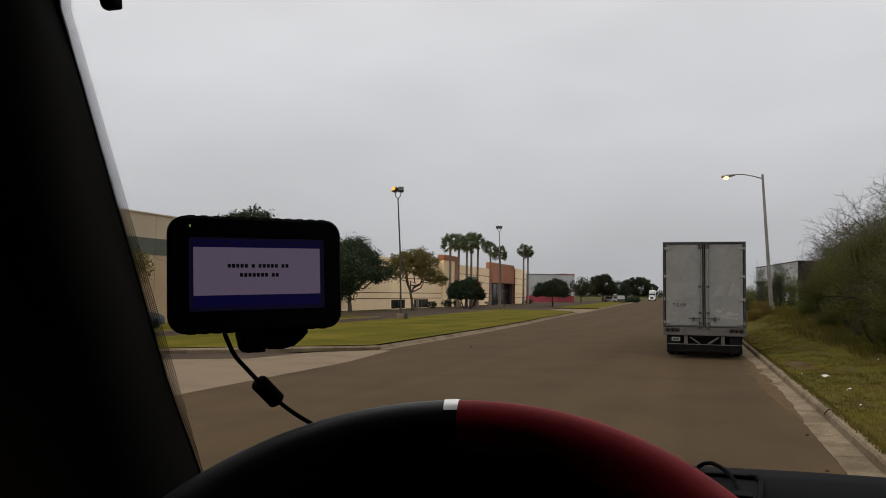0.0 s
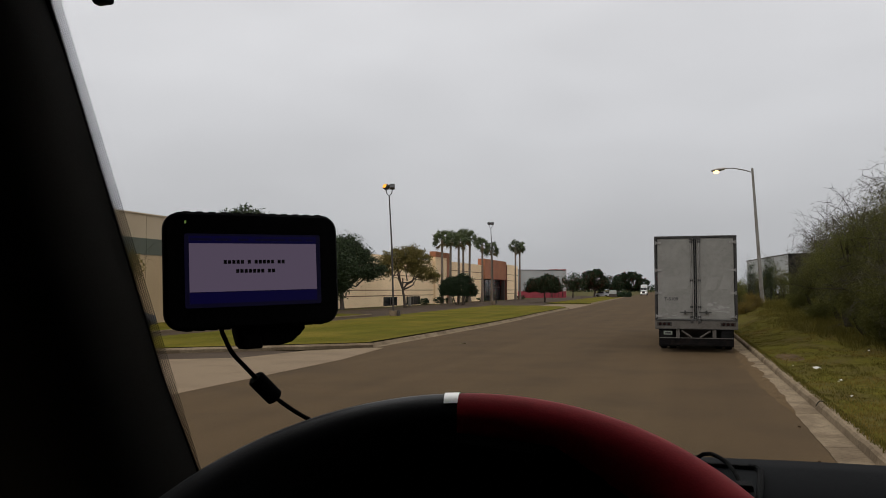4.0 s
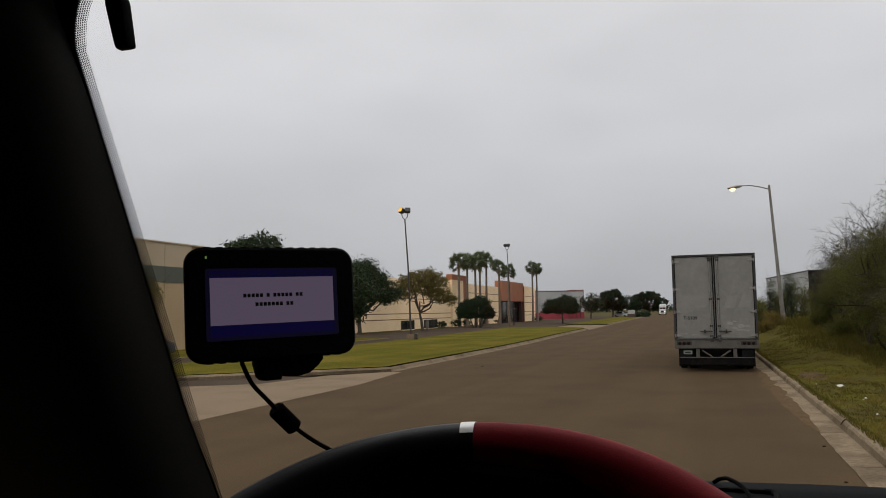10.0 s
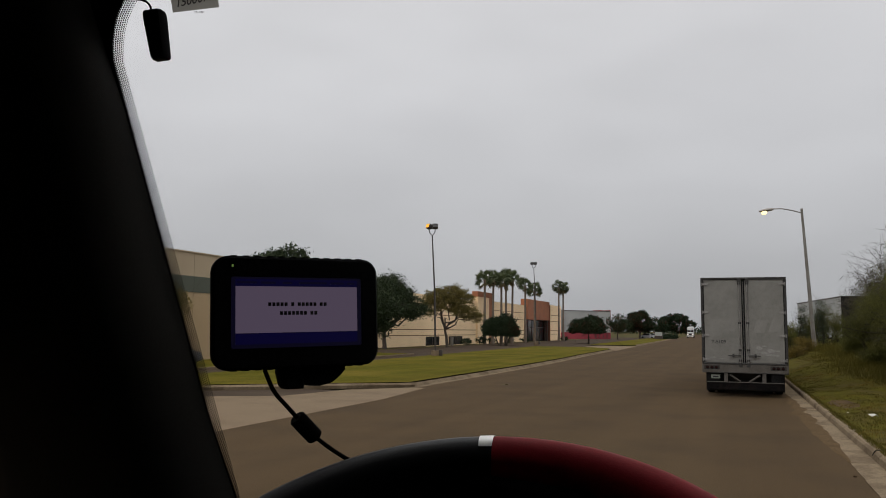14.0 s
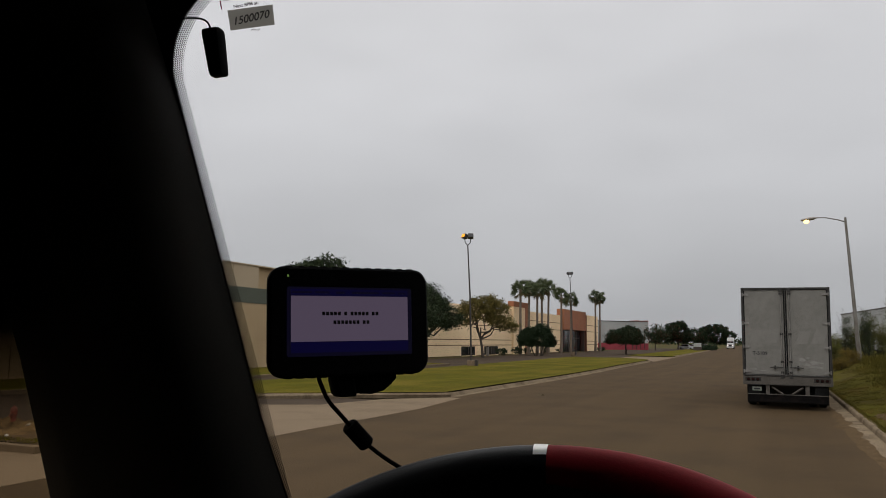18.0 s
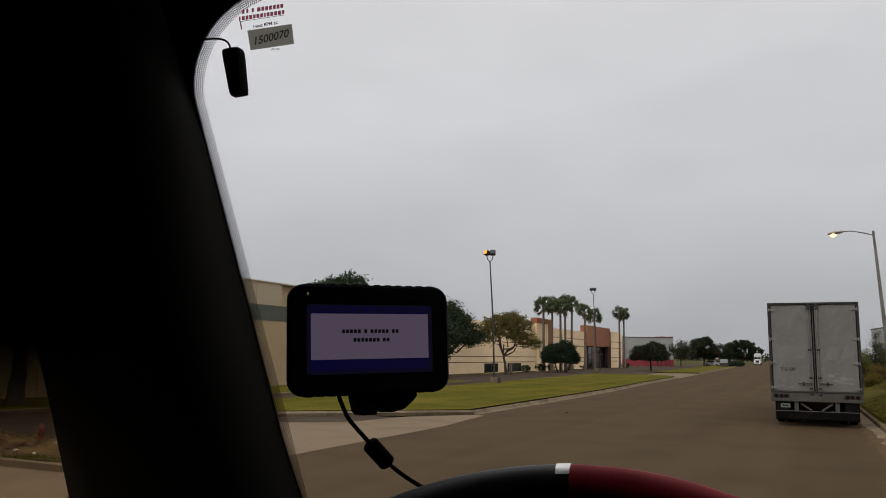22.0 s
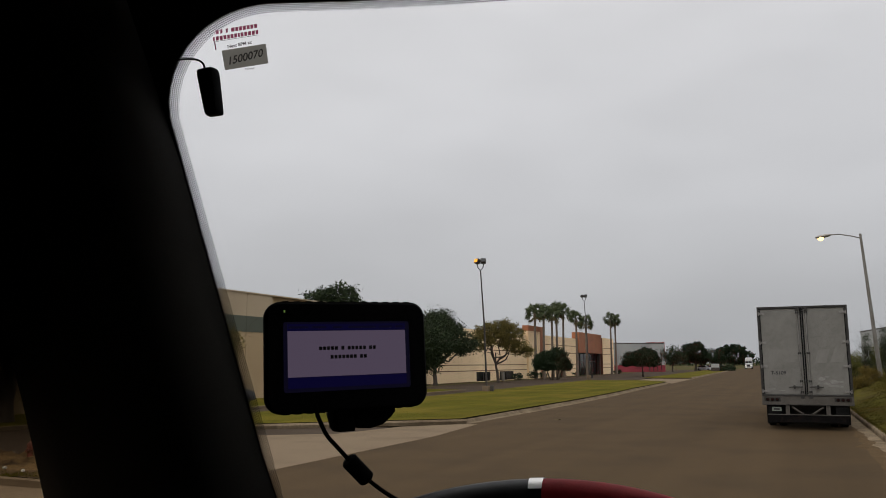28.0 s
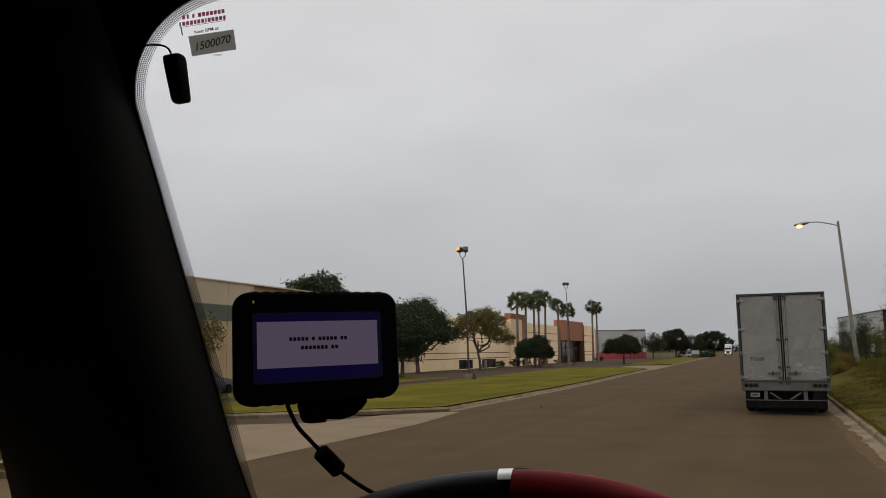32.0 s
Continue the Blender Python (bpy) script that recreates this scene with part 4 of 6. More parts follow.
for sx, x in ((-1, -0.90), (1, 1.40)):
    d = part("door_panel", box_bm(min(x, x + sx * 0.05), max(x, x + sx * 0.05), -1.3, 1.1, 0.9, 1.62, 0.01), CAB_BLACK, cab)
    part("window_header", box_bm(min(x, x + sx * 0.05), max(x, x + sx * 0.05), -1.3, 0.75, 2.58, 2.78, 0.01), CAB_BLACK, d)
    # unseen wall drawn forward to keep side light off the pillar trim
    part("side_light_block", box_bm(min(x, x + sx * 0.05), max(x, x + sx * 0.05), -1.3, 0.42, 1.6, 2.6, 0.01), CAB_BLACK, d)
    quad = [(0.42, 1.6), (0.90, 1.6), (0.52, 2.6), (0.42, 2.6)]
    # right pane is unseen, left clear to throw light on the pillar
    sg = part("side_window", grid_mesh([[(x + o, y, z) for y, z in quad] for o in (0.0, sx * 0.005)], close_u=True, caps=True), SHADED_GLASS if sx < 0 else GLASS, d, "tinted side window with upper shade painted into the glass" if sx < 0 else "unseen clear passenger window added to light the pillar")
part("firewall", box_bm(-0.95, 1.45, 1.06, 1.10, 0.9, 1.80), CAB_BLACK, cab)

# dashboard: a rounded shelf below the glass
rows = []
for k in range(15):
    x = -0.72 + 1.94 * k / 14
    yb = shield(x, 1.88) - 0.012
    dz = -0.07 * max(0.0, min(1.0, (-0.42 - x) / 0.15))
    rows.append([(x, yb, 1.886 + dz), (x, yb - 0.03, 1.904 + dz), (x, yb - 0.10, 1.909 + dz), (x, yb - 0.20, 1.898 + dz), (x, yb - 0.27, 1.871 + dz), (x, yb - 0.31, 1.80), (x, yb - 0.32, 1.60), (x, yb - 0.36, 1.3)])
part("dashboard", grid_mesh(rows), DASH, cab, "dark blue-grey dashboard top", smooth=True)
hood = []
for k in range(21):
    a = math.pi * k / 20
    w = 0.040
    cx = -0.274
    hood.append([(cx - w * math.cos(a), yy, zz - 0.06 + 0.06 * math.sin(a) ** 0.35) for yy, zz in ((0.90, 1.962), (0.925, 1.971), (0.95, 1.974), (0.975, 1.968), (0.99, 1.944))])
part("instrument_hood", grid_mesh(hood), CAB_BLACK, cab, "black hood over the instruments", smooth=True)
# built up behind the rim to cover the lit dash inside the wheel
part("binnacle", grid_mesh([[(x, y, z) for y, z in ((0.655, 1.55), (0.655, 1.925 + r), (0.662, 1.932 + r), (0.93, 1.872), (0.93, 1.55))] for x, r in ((-0.41, -0.02), (-0.37, 0.020), (-0.29, 0.042), (-0.20, 0.050), (-0.11, 0.043), (-0.04, 0.016), (0.0, -0.02))], close_u=True, caps=True), CAB_BLACK, cab, "black instrument binnacle")
for k in range(4):
    part("vent_slat", box_bm(-0.30, -0.16, 0.646, 0.655, 1.735 + k * 0.022, 1.743 + k * 0.022, 0.002), DASH, cab)
# recessed tray on the dash with a strap over it
part("tray_lip", box_bm(-0.03, 0.0580, 0.936, 0.944, 1.903, 1.9125, 0.002), CAB_BLACK, cab)
part("tray_lip", tube_bm([(0.050, 0.78, 1.897), (0.056, 0.83, 1.903), (0.0635, 0.90, 1.909), (0.0655, 0.925, 1.910), (0.0625, 0.937, 1.910), (0.055, 0.940, 1.910)], 0.0035, 8), CAB_BLACK, cab, smooth=True)
part("tray_mat", grid_mesh([[(-0.06, 0.80, z), (0.050, 0.80, z), (0.0635, 0.934, z), (-0.06, 0.934, z)] for z in (1.893, 1.9085)], close_u=True, caps=True), DASH, cab)
part("tray_clip", box_bm(0.018, 0.052, 0.835, 0.856, 1.905, 1.9145, 0.002), CAB_BLACK, cab)
part("strap", tube_bm([(0.002, 0.990, 1.907), (0.0086, 0.984, 1.9125), (0.0168, 0.969, 1.9165), (0.0250, 0.948, 1.9170), (0.0325, 0.9277, 1.9155), (0.0386, 0.8988, 1.9125), (0.0413, 0.8632, 1.9105), (0.043, 0.82, 1.908)], 0.0024, 8), BLACK_RUBBER, cab, "black rubber strap", smooth=True)

# ---- steering wheel ----
wheel = thing("steering_wheel", -0.166, 0.482, 1.869, "truck steering wheel, rim black and dark red with a white band", "steering wheel")
W_AZ, W_TILT, W_R, W_T = 0.081, 0.499, 0.24, 0.0265
WU = Vector((math.cos(W_AZ), math.sin(W_AZ), 0))
WV = Vector((-math.sin(W_AZ) * math.cos(W_TILT), math.cos(W_AZ) * math.cos(W_TILT), math.sin(W_TILT)))
WN = WU.cross(WV)


def rim_bm(a0, a1, steps, t=W_T):
    rows = []
    for k in range(steps + 1):
        a = a0 + (a1 - a0) * k / steps
        o = WU * math.cos(a) + WV * math.sin(a)
        rows.append([o * (W_R + t * math.cos(b)) + WN * (t * 1.05 * math.sin(b)) for b in (2 * math.pi * j / 20 for j in range(20))])
    return grid_mesh(rows, close_u=True, caps=True)


W_TO = Vector((-0.204, 0.675, 2.006)) - Vector((-0.166, 0.482, 1.869))
MARK = math.atan2(W_TO.dot(WV), W_TO.dot(WU))
D_M = 0.0125 / W_R / 2
part("rim_black", rim_bm(MARK + D_M, MARK + math.pi * 1.1, 48), WHEEL_BLACK, wheel, "black rim section", smooth=True)
part("rim_red", rim_bm(MARK - math.pi * 0.9, MARK - D_M, 40), WHEEL_RED, wheel, "dark red rim section", smooth=True)
part("rim_seam", rim_bm(MARK - D_M, MARK + D_M, 2, W_T), WHEEL_BLACK, wheel, smooth=True)
rows = []
for k in range(4):
    a = MARK - D_M + 2 * D_M * k / 3
    o = WU * math.cos(a) + WV * math.sin(a)
    rows.append([o * (W_R + (W_T + 0.0007) * math.cos(b)) + WN * ((W_T + 0.0007) * 1.05 * math.sin(b)) for b in (radians(20 + 83 * j / 8) for j in range(9))])
part("rim_band", grid_mesh(rows), WHEEL_MARK, wheel, "white rim band", smooth=True)
for a in (0.05, math.pi - 0.05, -math.pi / 2):
    o = WU * math.cos(a) + WV * math.sin(a)
    s = WU * -math.sin(a) + WV * math.cos(a)
    rows = [[o * r - WN * dn + s * q * w + WN * h for q, h in ((-1, 0), (-0.8, 0.008), (0.8, 0.008), (1, 0), (0.8, -0.008), (-0.8, -0.008))] for r, w, dn in ((0.06, 0.045, 0.05), (0.14, 0.03, 0.035), (0.245, 0.026, 0.0))]
    part("spoke", grid_mesh(rows, close_u=True, caps=True), CAB_BLACK, wheel, smooth=True)
rows = [[WU * r * math.cos(b) + WV * r * math.sin(b) - WN * dn for b in (2 * math.pi * j / 24 for j in range(24))] for r, dn in ((0.075, 0.09), (0.085, 0.05), (0.07, 0.03), (0.02, 0.024))]
part("hub", grid_mesh(rows, close_u=True, caps=True), CAB_BLACK, wheel, smooth=True)
part("column", tube_bm([-WN * 0.06, -WN * 0.45], 0.045, 12), CAB_BLACK, wheel, smooth=True)

# ---- navigation display on its mount ----
SCREEN_WHITE = glow("screen_page", (0.072, 0.055, 0.084), 1.0)
SCREEN_BLUE = glow("screen_blue_bar", (0.0022, 0.0016, 0.019), 1.0)
SCREEN_EDGE = glow("screen_violet_edge", (0.0028, 0.0023, 0.0085), 1.0)
SCREEN_INK = mat("screen_ink", (0.012, 0.008, 0.014), 0.4)
LED = glow("green_led", (0.25, 0.4, 0.1), 0.4)
CASE = mat("black_rubber_case", (0.0034, 0.0034, 0.0042), 0.85, spec=0.2, vary=0.1, fine=200, bump=0.1)
gps = tagged(new("navigation_display"), "black ruggedised navigation display showing an address page, on a windscreen mount", "display")
GU, GV, GN = Vector((0.6062, 0.7948, 0.0278)), Vector((-0.0393, -0.0050, 0.9992)), Vector((0.7943, -0.6069, 0.0282))
gps.matrix_basis = Matrix(((GU.x, GV.x, GN.x, -0.4733), (GU.y, GV.y, GN.y, 0.7996), (GU.z, GV.z, GN.z, 2.1280), (0, 0, 0, 1)))


def rounded(x0, x1, y0, y1, r, seg=6, ripple=0.0):
    pts = []
    for cx, cy, a0 in ((x1 - r, y1 - r, 0), (x0 + r, y1 - r, 90), (x0 + r, y0 + r, 180), (x1 - r, y0 + r, 270)):
        for k in range(seg + 1):
            a = radians(a0 + 90 * k / seg)
            pts.append((cx + r * math.cos(a), cy + r * math.sin(a)))
    return pts


def slab_bm(x0, x1, y0, y1, z0, z1, r, soft=0.004, taper=0.0):
    lay = ((z0, soft + taper), (z0 + soft, taper), (z1 - soft - taper * 0.5, 0), (z1 - soft, 0), (z1, soft))
    return grid_mesh([[(x, y, z) for x, y in rounded(x0 + i, x1 - i, y0 + i, y1 - i, max(r - i, 0.002))] for z, i in lay], close_u=True, caps=True)


case = part("case", slab_bm(-0.1005, 0.1045, -0.0677, 0.0609, -0.030, 0.002, 0.019, 0.003, 0.013), CASE, gps, smooth=True)
for k in range(12):
    x = -0.080 + k * 0.0142
    for y in (-0.0672, 0.0604):
        part("grip_rib", slab_bm(x, x + 0.0085, y - 0.0014, y + 0.0014, -0.012, -0.001, 0.0012, 0.0008), CASE, case)
part("bezel", slab_bm(-0.0800, 0.0808, -0.0438, 0.0372, 0.0005, 0.0024, 0.003, 0.0005), SCREEN_EDGE, gps)
part("page", box_bm(-0.0750, 0.0750, -0.0265, 0.0265, 0.0024, 0.0029), SCREEN_WHITE, gps, "lit pale page")
part("title_bar", box_bm(-0.0750, 0.0750, 0.0269, 0.0345, 0.0024, 0.0029), SCREEN_BLUE, gps)
part("foot_bar", box_bm(-0.0750, 0.0750, -0.0392, -0.0269, 0.0024, 0.0029), SCREEN_BLUE, gps)
for x0, widths, y in ((-0.0372, (5, 1, 5, 2), 0.0060), (-0.0232, (7, 2), -0.0042)):
    x = x0
    for w in widths:
        for _ in range(w):
            part("text_bar", box_bm(x, x + 0.0036, y - 0.0021, y + 0.0021, 0.0029, 0.0031), SCREEN_INK, gps)
            x += 0.0049
        x += 0.0032
for x0, x1 in ((-0.074, -0.050), (-0.046, -0.028), (-0.020, -0.008), (0.0, 0.036), (0.040, 0.058), (0.062, 0.072)):
    part("title_mark", box_bm(x0, x1, 0.0295, 0.0320, 0.0029, 0.0031), SCREEN_EDGE, gps)
part("status_light", box_bm(-0.0792, -0.0774, 0.0480, 0.0510, 0.002, 0.0026), LED, gps)
mount = part("mount", grid_mesh([[(0.012 + (0.004 if zc < -0.03 else 0.0) + x, -0.066 - t, zc) for x, t in zip((0.0, 0.004, 0.018, 0.034, 0.045, 0.0515, 0.050, 0.030, 0.0), (0.017, 0.0235, 0.0245, 0.021, 0.013, 0.006, -0.004, -0.006, -0.006))] for zc in (-0.036, -0.030, -0.012, -0.008)], close_u=True, caps=True), CASE, gps, smooth=True)
knob = part("mount_knob", grid_mesh([[(cx + w * q, -0.066 - d, zc * p) for q, zc, p in ((-1, -0.028, 1), (-0.75, -0.033, 1), (0.75, -0.033, 1), (1, -0.028, 1), (1, -0.010, 1), (0.75, -0.006, 1), (-0.75, -0.006, 1), (-1, -0.010, 1))] for cx, w, d in ((-0.006, 0.0125, -0.004), (-0.005, 0.0135, 0.006), (-0.0015, 0.0130, 0.022), (0.0, 0.0105, 0.0262))], close_u=True, caps=True), CASE, mount, smooth=True)
part("mount_knuckle", lathe_bm([(0.0, -0.026), (0.011, -0.024), (0.013, 0.0), (0.011, 0.024), (0.0, 0.026)], 14, at=(0.026, -0.074, -0.022), axis="x"), CASE, mount, smooth=True)
part("mount_arm", tube_bm([(0.022, -0.072, -0.025), (0.026, -0.055, -0.05), (0.020, -0.040, -0.085), (0.016, -0.03, -0.105)], 0.011, 10), CASE, mount, smooth=True)
part("suction_cup", lathe_bm([(0.010, -0.125), (0.034, -0.118), (0.036, -0.112), (0.012, -0.098)], 18, at=(0.016, -0.03, 0.0)), CASE, mount, smooth=True)
inv = gps.matrix_basis.inverted()
way = [Vector(p) for p in ((-0.4985, 0.778, 2.080), (-0.505, 0.780, 2.061), (-0.5035, 0.790, 2.045), (-0.503, 0.802, 2.030), (-0.4945, 0.816, 2.014), (-0.4885, 0.828, 2.001), (-0.482, 0.841, 1.987), (-0.474, 0.852, 1.974), (-0.457, 0.862, 1.959), (-0.434, 0.866, 1.947), (-0.395, 0.865, 1.930), (-0.35, 0.86, 1.90))]
for _ in range(2):
    finer = [way[0]]
    for a, b in zip(way, way[1:]):
        finer += [a.lerp(b, 0.25), a.lerp(b, 0.75)]
    way = finer + [way[-1]]
cable_pts = [inv @ p for p in way]
part("cable", tube_bm(cable_pts, 0.0026, 8), BLACK_RUBBER, gps, "black power cable", smooth=True)
bead = inv @ Vector((-0.482, 0.841, 1.987))
bd = (inv @ Vector((-0.474, 0.852, 1.974)) - inv @ Vector((-0.4885, 0.828, 2.001))).normalized()
part("ferrite_bead", tube_bm([bead + bd * q for q in (-0.0185, -0.0165, 0.0165, 0.0185)], [0.0085, 0.0105, 0.0105, 0.0085], 14), BLACK_RUBBER, gps, "black cable bead", smooth=True)

chassis = part("chassis_rail", box_bm(-0.25, 0.75, -4.5, 0.9, 0.55, 0.86, 0.01), DARK_STEEL, cab)
for sx in (-1, 1):
    t = part("front_tyre", lathe_bm([(0.30, -0.14), (0.44, -0.14), (0.50, -0.11), (0.515, -0.04), (0.515, 0.04), (0.50, 0.11), (0.44, 0.14), (0.30, 0.14)], 26, at=(0.25 + sx * 1.0, 0.2, 0.515), axis="x"), BLACK_RUBBER, cab, smooth=True)
    part("rim", lathe_bm([(0.05, -0.1), (0.30, -0.13), (0.30, 0.13), (0.05, 0.1)], 18, at=(0.25 + sx * 1.0, 0.2, 0.515), axis="x"), T_SILL, t)
part("front_axle", tube_bm([(-0.75, 0.2, 0.515), (1.25, 0.2, 0.515)], 0.06, 8), DARK_STEEL, cab)
part("cab_mount", box_bm(-0.1, 0.6, -0.4, 0.5, 0.5, 0.88), DARK_STEEL, cab)


# ---- trees and shrubs ----
def bent(a, b, rng, steps=5, wave=0.08):
    a, b = np.array(a, float), np.array(b, float)
    ln = np.linalg.norm(b - a)
    pts = [a + (b - a) * k / steps + (rng.normal(0, wave * ln, 3) * (0.3 if k in (0, steps) else 1.0) if 0 < k else 0) for k in range(steps + 1)]
    return [tuple(p) for p in pts]


def clump_points(crowns, n, rng, clumps, spread, shell=0.55, droop=0.0):
    """Leaf places gathered in clumps within egg-shaped crowns of (x, y, z, rx, ry, rz)."""
    out = []
    weight = np.array([c[3] * c[4] * c[5] for c in crowns]) ** (2 / 3)
    weight = weight / weight.sum()
    for (x, y, z, rx, ry, rz), w in zip(crowns, weight):
        k = max(3, int(clumps * w))
        d = rng.normal(size=(k, 3))
        d /= np.linalg.norm(d, axis=1, keepdims=True)
        r = shell + (1 - shell) * rng.random((k, 1)) ** 0.6
        r *= 1 + 0.13 * np.sin(d[:, :1] * 5 + x) + 0.10 * np.cos(d[:, 1:2] * 7 + y)
        cc = np.array([x, y, z]) + d * r * np.array([rx, ry, rz])
        m = max(3, int(n * w / k))
        sp = spread * rng.uniform(0.6, 1.4, (k, 1, 1))
        p = cc[:, None] + rng.normal(size=(k, m, 3)) * sp * np.array([1, 1, 0.7])
        p[..., 2] -= droop * rng.random((k, m))
        out.append(p.reshape(-1, 3))
    return np.concatenate(out)


def tree(name, x, y, label, crowns, trunk_r, fork, leaves, leaf_size, leaf, seed, clumps=160, spread=0.35, stems=1, group="", shell=0.55, twigs=0, twig_len=0.8, bark=None, z0=0.0, base_spread=0.15, twig_r=0.006, boughs=0, cut=None, limbs=3):
    rng = np.random.default_rng(seed)
    t = thing(name, x, y, z0, label, "tree" if "shrub" not in name and "hedge" not in name and "bush" not in name else "shrub", group)
    bm = bmesh.new()
    tops = []
    for s in range(stems):
        a = 2 * math.pi * s / max(1, stems) + rng.random()
        foot = (base_spread * math.cos(a) * (stems > 1), base_spread * math.sin(a) * (stems > 1), -0.1)
        top = (foot[0] * 2.5 + rng.normal(0, 0.1), foot[1] * 2.5 + rng.normal(0, 0.1), fork)
        pts = bent(foot, top, rng, 5, 0.012 if stems == 1 else 0.03)
        tube_bm(pts, [trunk_r * (1.35 if k == 0 else 1 - 0.35 * k / 5) for k in range(6)], 9, bm)
        tops.append(pts[-1])
    part("trunk", bm, bark or BARK, t, smooth=True)
    lb = bmesh.new()
    for i, c in enumerate(crowns):
        foot = tops[i % len(tops)]
        for j in range(limbs):
            end = np.array(c[:3]) + rng.normal(0, 0.3, 3) * np.array(c[3:])
            pts = bent(foot, end, rng, 5, 0.06)
            tube_bm(pts, [trunk_r * 0.55 * (1 - 0.8 * k / 5) for k in range(6)], 6, lb)
            for q in range(3):
                e2 = np.array(pts[3]) + rng.normal(0, 0.55, 3) * np.array(c[3:])
                tube_bm(bent(pts[3], e2, rng, 3, 0.06), [trunk_r * 0.22, trunk_r * 0.15, trunk_r * 0.1, trunk_r * 0.05], 5, lb)
    part("limbs", lb, bark or BARK, t, smooth=True)
    pts = clump_points(crowns, leaves, rng, clumps, spread, shell)
    if cut:
        pts = pts[pts[:, 2] > cut + 0.12 * np.sin(pts[:, 0] * 3)]
    part("crown", leaves_mesh("crown", pts, leaf_size, rng, leaf), leaf, t)
    if boughs:
        bare = bmesh.new()
        for _ in range(boughs):
            c = crowns[rng.integers(len(crowns))]
            d = rng.normal(size=3)
            d[2] = abs(d[2]) + 1.0
            d /= np.linalg.norm(d)
            p = np.array(c[:3]) + d * np.array(c[3:]) * 0.75
            run, tip = [p], d * 0.8 + rng.normal(0, 0.3, 3)
            ln = rng.uniform(0.8, 1.7)
            for b in range(6):
                tip = tip + rng.normal(0, 0.28, 3) + np.array([0, 0, -0.05 * b])
                run.append(run[-1] + tip / np.linalg.norm(tip) * ln / 6)
            r0 = rng.uniform(0.008, 0.014)
            tube_bm([tuple(q) for q in run], [r0 * (1 - 0.13 * k) for k in range(7)], 4, bare)
            for b in range(2, 7):
                for _k in range(2):
                    q = rng.normal(0, 0.6, 3) + tip * 0.4
                    e = run[b] + q * 0.28
                    tube_bm([tuple(run[b]), tuple(run[b] + q * 0.13 + rng.normal(0, 0.03, 3)), tuple(e)], [r0 * 0.5, r0 * 0.4, r0 * 0.25], 3, bare)
        part("bare_boughs", bare, TWIG, t, "bare curved branch ends")
    if twigs:
        tv, tf, sprigs = [], [], []
        for _ in range(twigs):
            c = crowns[rng.integers(len(crowns))]
            d = rng.normal(size=3)
            d[2] = abs(d[2]) * 0.9 + 0.15
            d /= np.linalg.norm(d)
            p = np.array(c[:3]) + d * np.array(c[3:]) * rng.uniform(0.7, 0.95)
            ln = twig_len * rng.uniform(0.4, 1.2)
            dirs = d * 0.8 + rng.normal(0, 0.35, 3)
            for b in range(4):
                e = p + dirs * ln / 4 * (1 + rng.random()) + rng.normal(0, 0.06, 3)
                w = twig_r * (1 - b * 0.2)
                s = np.cross(e - p, rng.normal(size=3))
                s = s / (np.linalg.norm(s) + 1e-9) * w
                k = len(tv)
                tv += [p - s, p + s, e + s * 0.7, e - s * 0.7]
                tf.append((k, k + 1, k + 2, k + 3))
                if b:
                    f = p + (rng.normal(0, 0.6, 3) + d * 0.5) * ln * 0.3
                    k = len(tv)
                    tv += [p - s * 0.6, p + s * 0.6, f]
                    tf.append((k, k + 1, k + 2))
                if leaf is LEAF_BUSH and not boughs:
                    sprigs.extend(p + (e - p) * rng.random() + rng.normal(0, 0.05, 3) for _ in range(5))
                p = e
        if sprigs:
            part("sprigs", leaves_mesh("sprigs", np.array(sprigs), leaf_size, rng, leaf), leaf, t)
        part("twigs", raw_mesh("twigs", [tuple(v) for v in tv], tf, TWIG), TWIG, t)
    return t


TWIG = mat("brown_twigs", (0.055, 0.046, 0.032), 0.95, vary=0.2)

# thicket on the verge
G = "thicket on the verge"
SH = "dense grey-green thorny shrub tree with bare twig ends"
thick = [
    (7.1, 27.5, 7.2, 2.0, 21, 4), (9.6, 24.0, 8.3, 2.7, 22, 4), (6.4, 31.0, 5.9, 1.6, 23, 3), (6.5, 38.0, 4.5, 1.4, 24, 3), (8.4, 34.0, 6.8, 2.2, 25, 3),
    (6.8, 23.8, 3.3, 1.3, 26, 3), (12.5, 28.0, 7.6, 3.2, 27, 4), (8.1, 22.0, 5.6, 2.0, 28, 3), (6.3, 27.0, 3.0, 1.1, 29, 3), (8.0, 41.5, 5.0, 1.9, 30, 3), (10.5, 18.0, 5.6, 2.4, 31, 3), (6.3, 34.5, 4.8, 1.4, 32, 3), (6.2, 30.6, 2.6, 0.9, 33, 3), (7.5, 47.0, 4.4, 1.6, 34, 3), (6.5, 45.0, 3.7, 1.3, 35, 3)]
for x, y, h, r, seed, st in thick:
    rr = random.Random(seed)
    z0 = verge_z(x, y)
    cr = [(0, 0, h * 0.44, r * 0.85, r * 0.85, h * 0.38)]
    for k in range(5):
        a = 2 * math.pi * k / 5 + rr.random()
        q = rr.uniform(0.45, 0.75)
        cr.append((math.cos(a) * r * q, math.sin(a) * r * q, h * rr.uniform(0.26, 0.66), r * 0.5, r * 0.5, h * rr.uniform(0.2, 0.27)))
    tree("shrub_tree", x, y, SH, cr, 0.07 + 0.012 * h, h * 0.22, 80000 if y < 32 else 36000, 0.0135 if y < 32 else 0.016, LEAF_BUSH, seed, 1100, 0.17, st, G, 0.3, 140, 0.6, z0=z0, base_spread=0.25, boughs=95, bark=DARK_BARK)
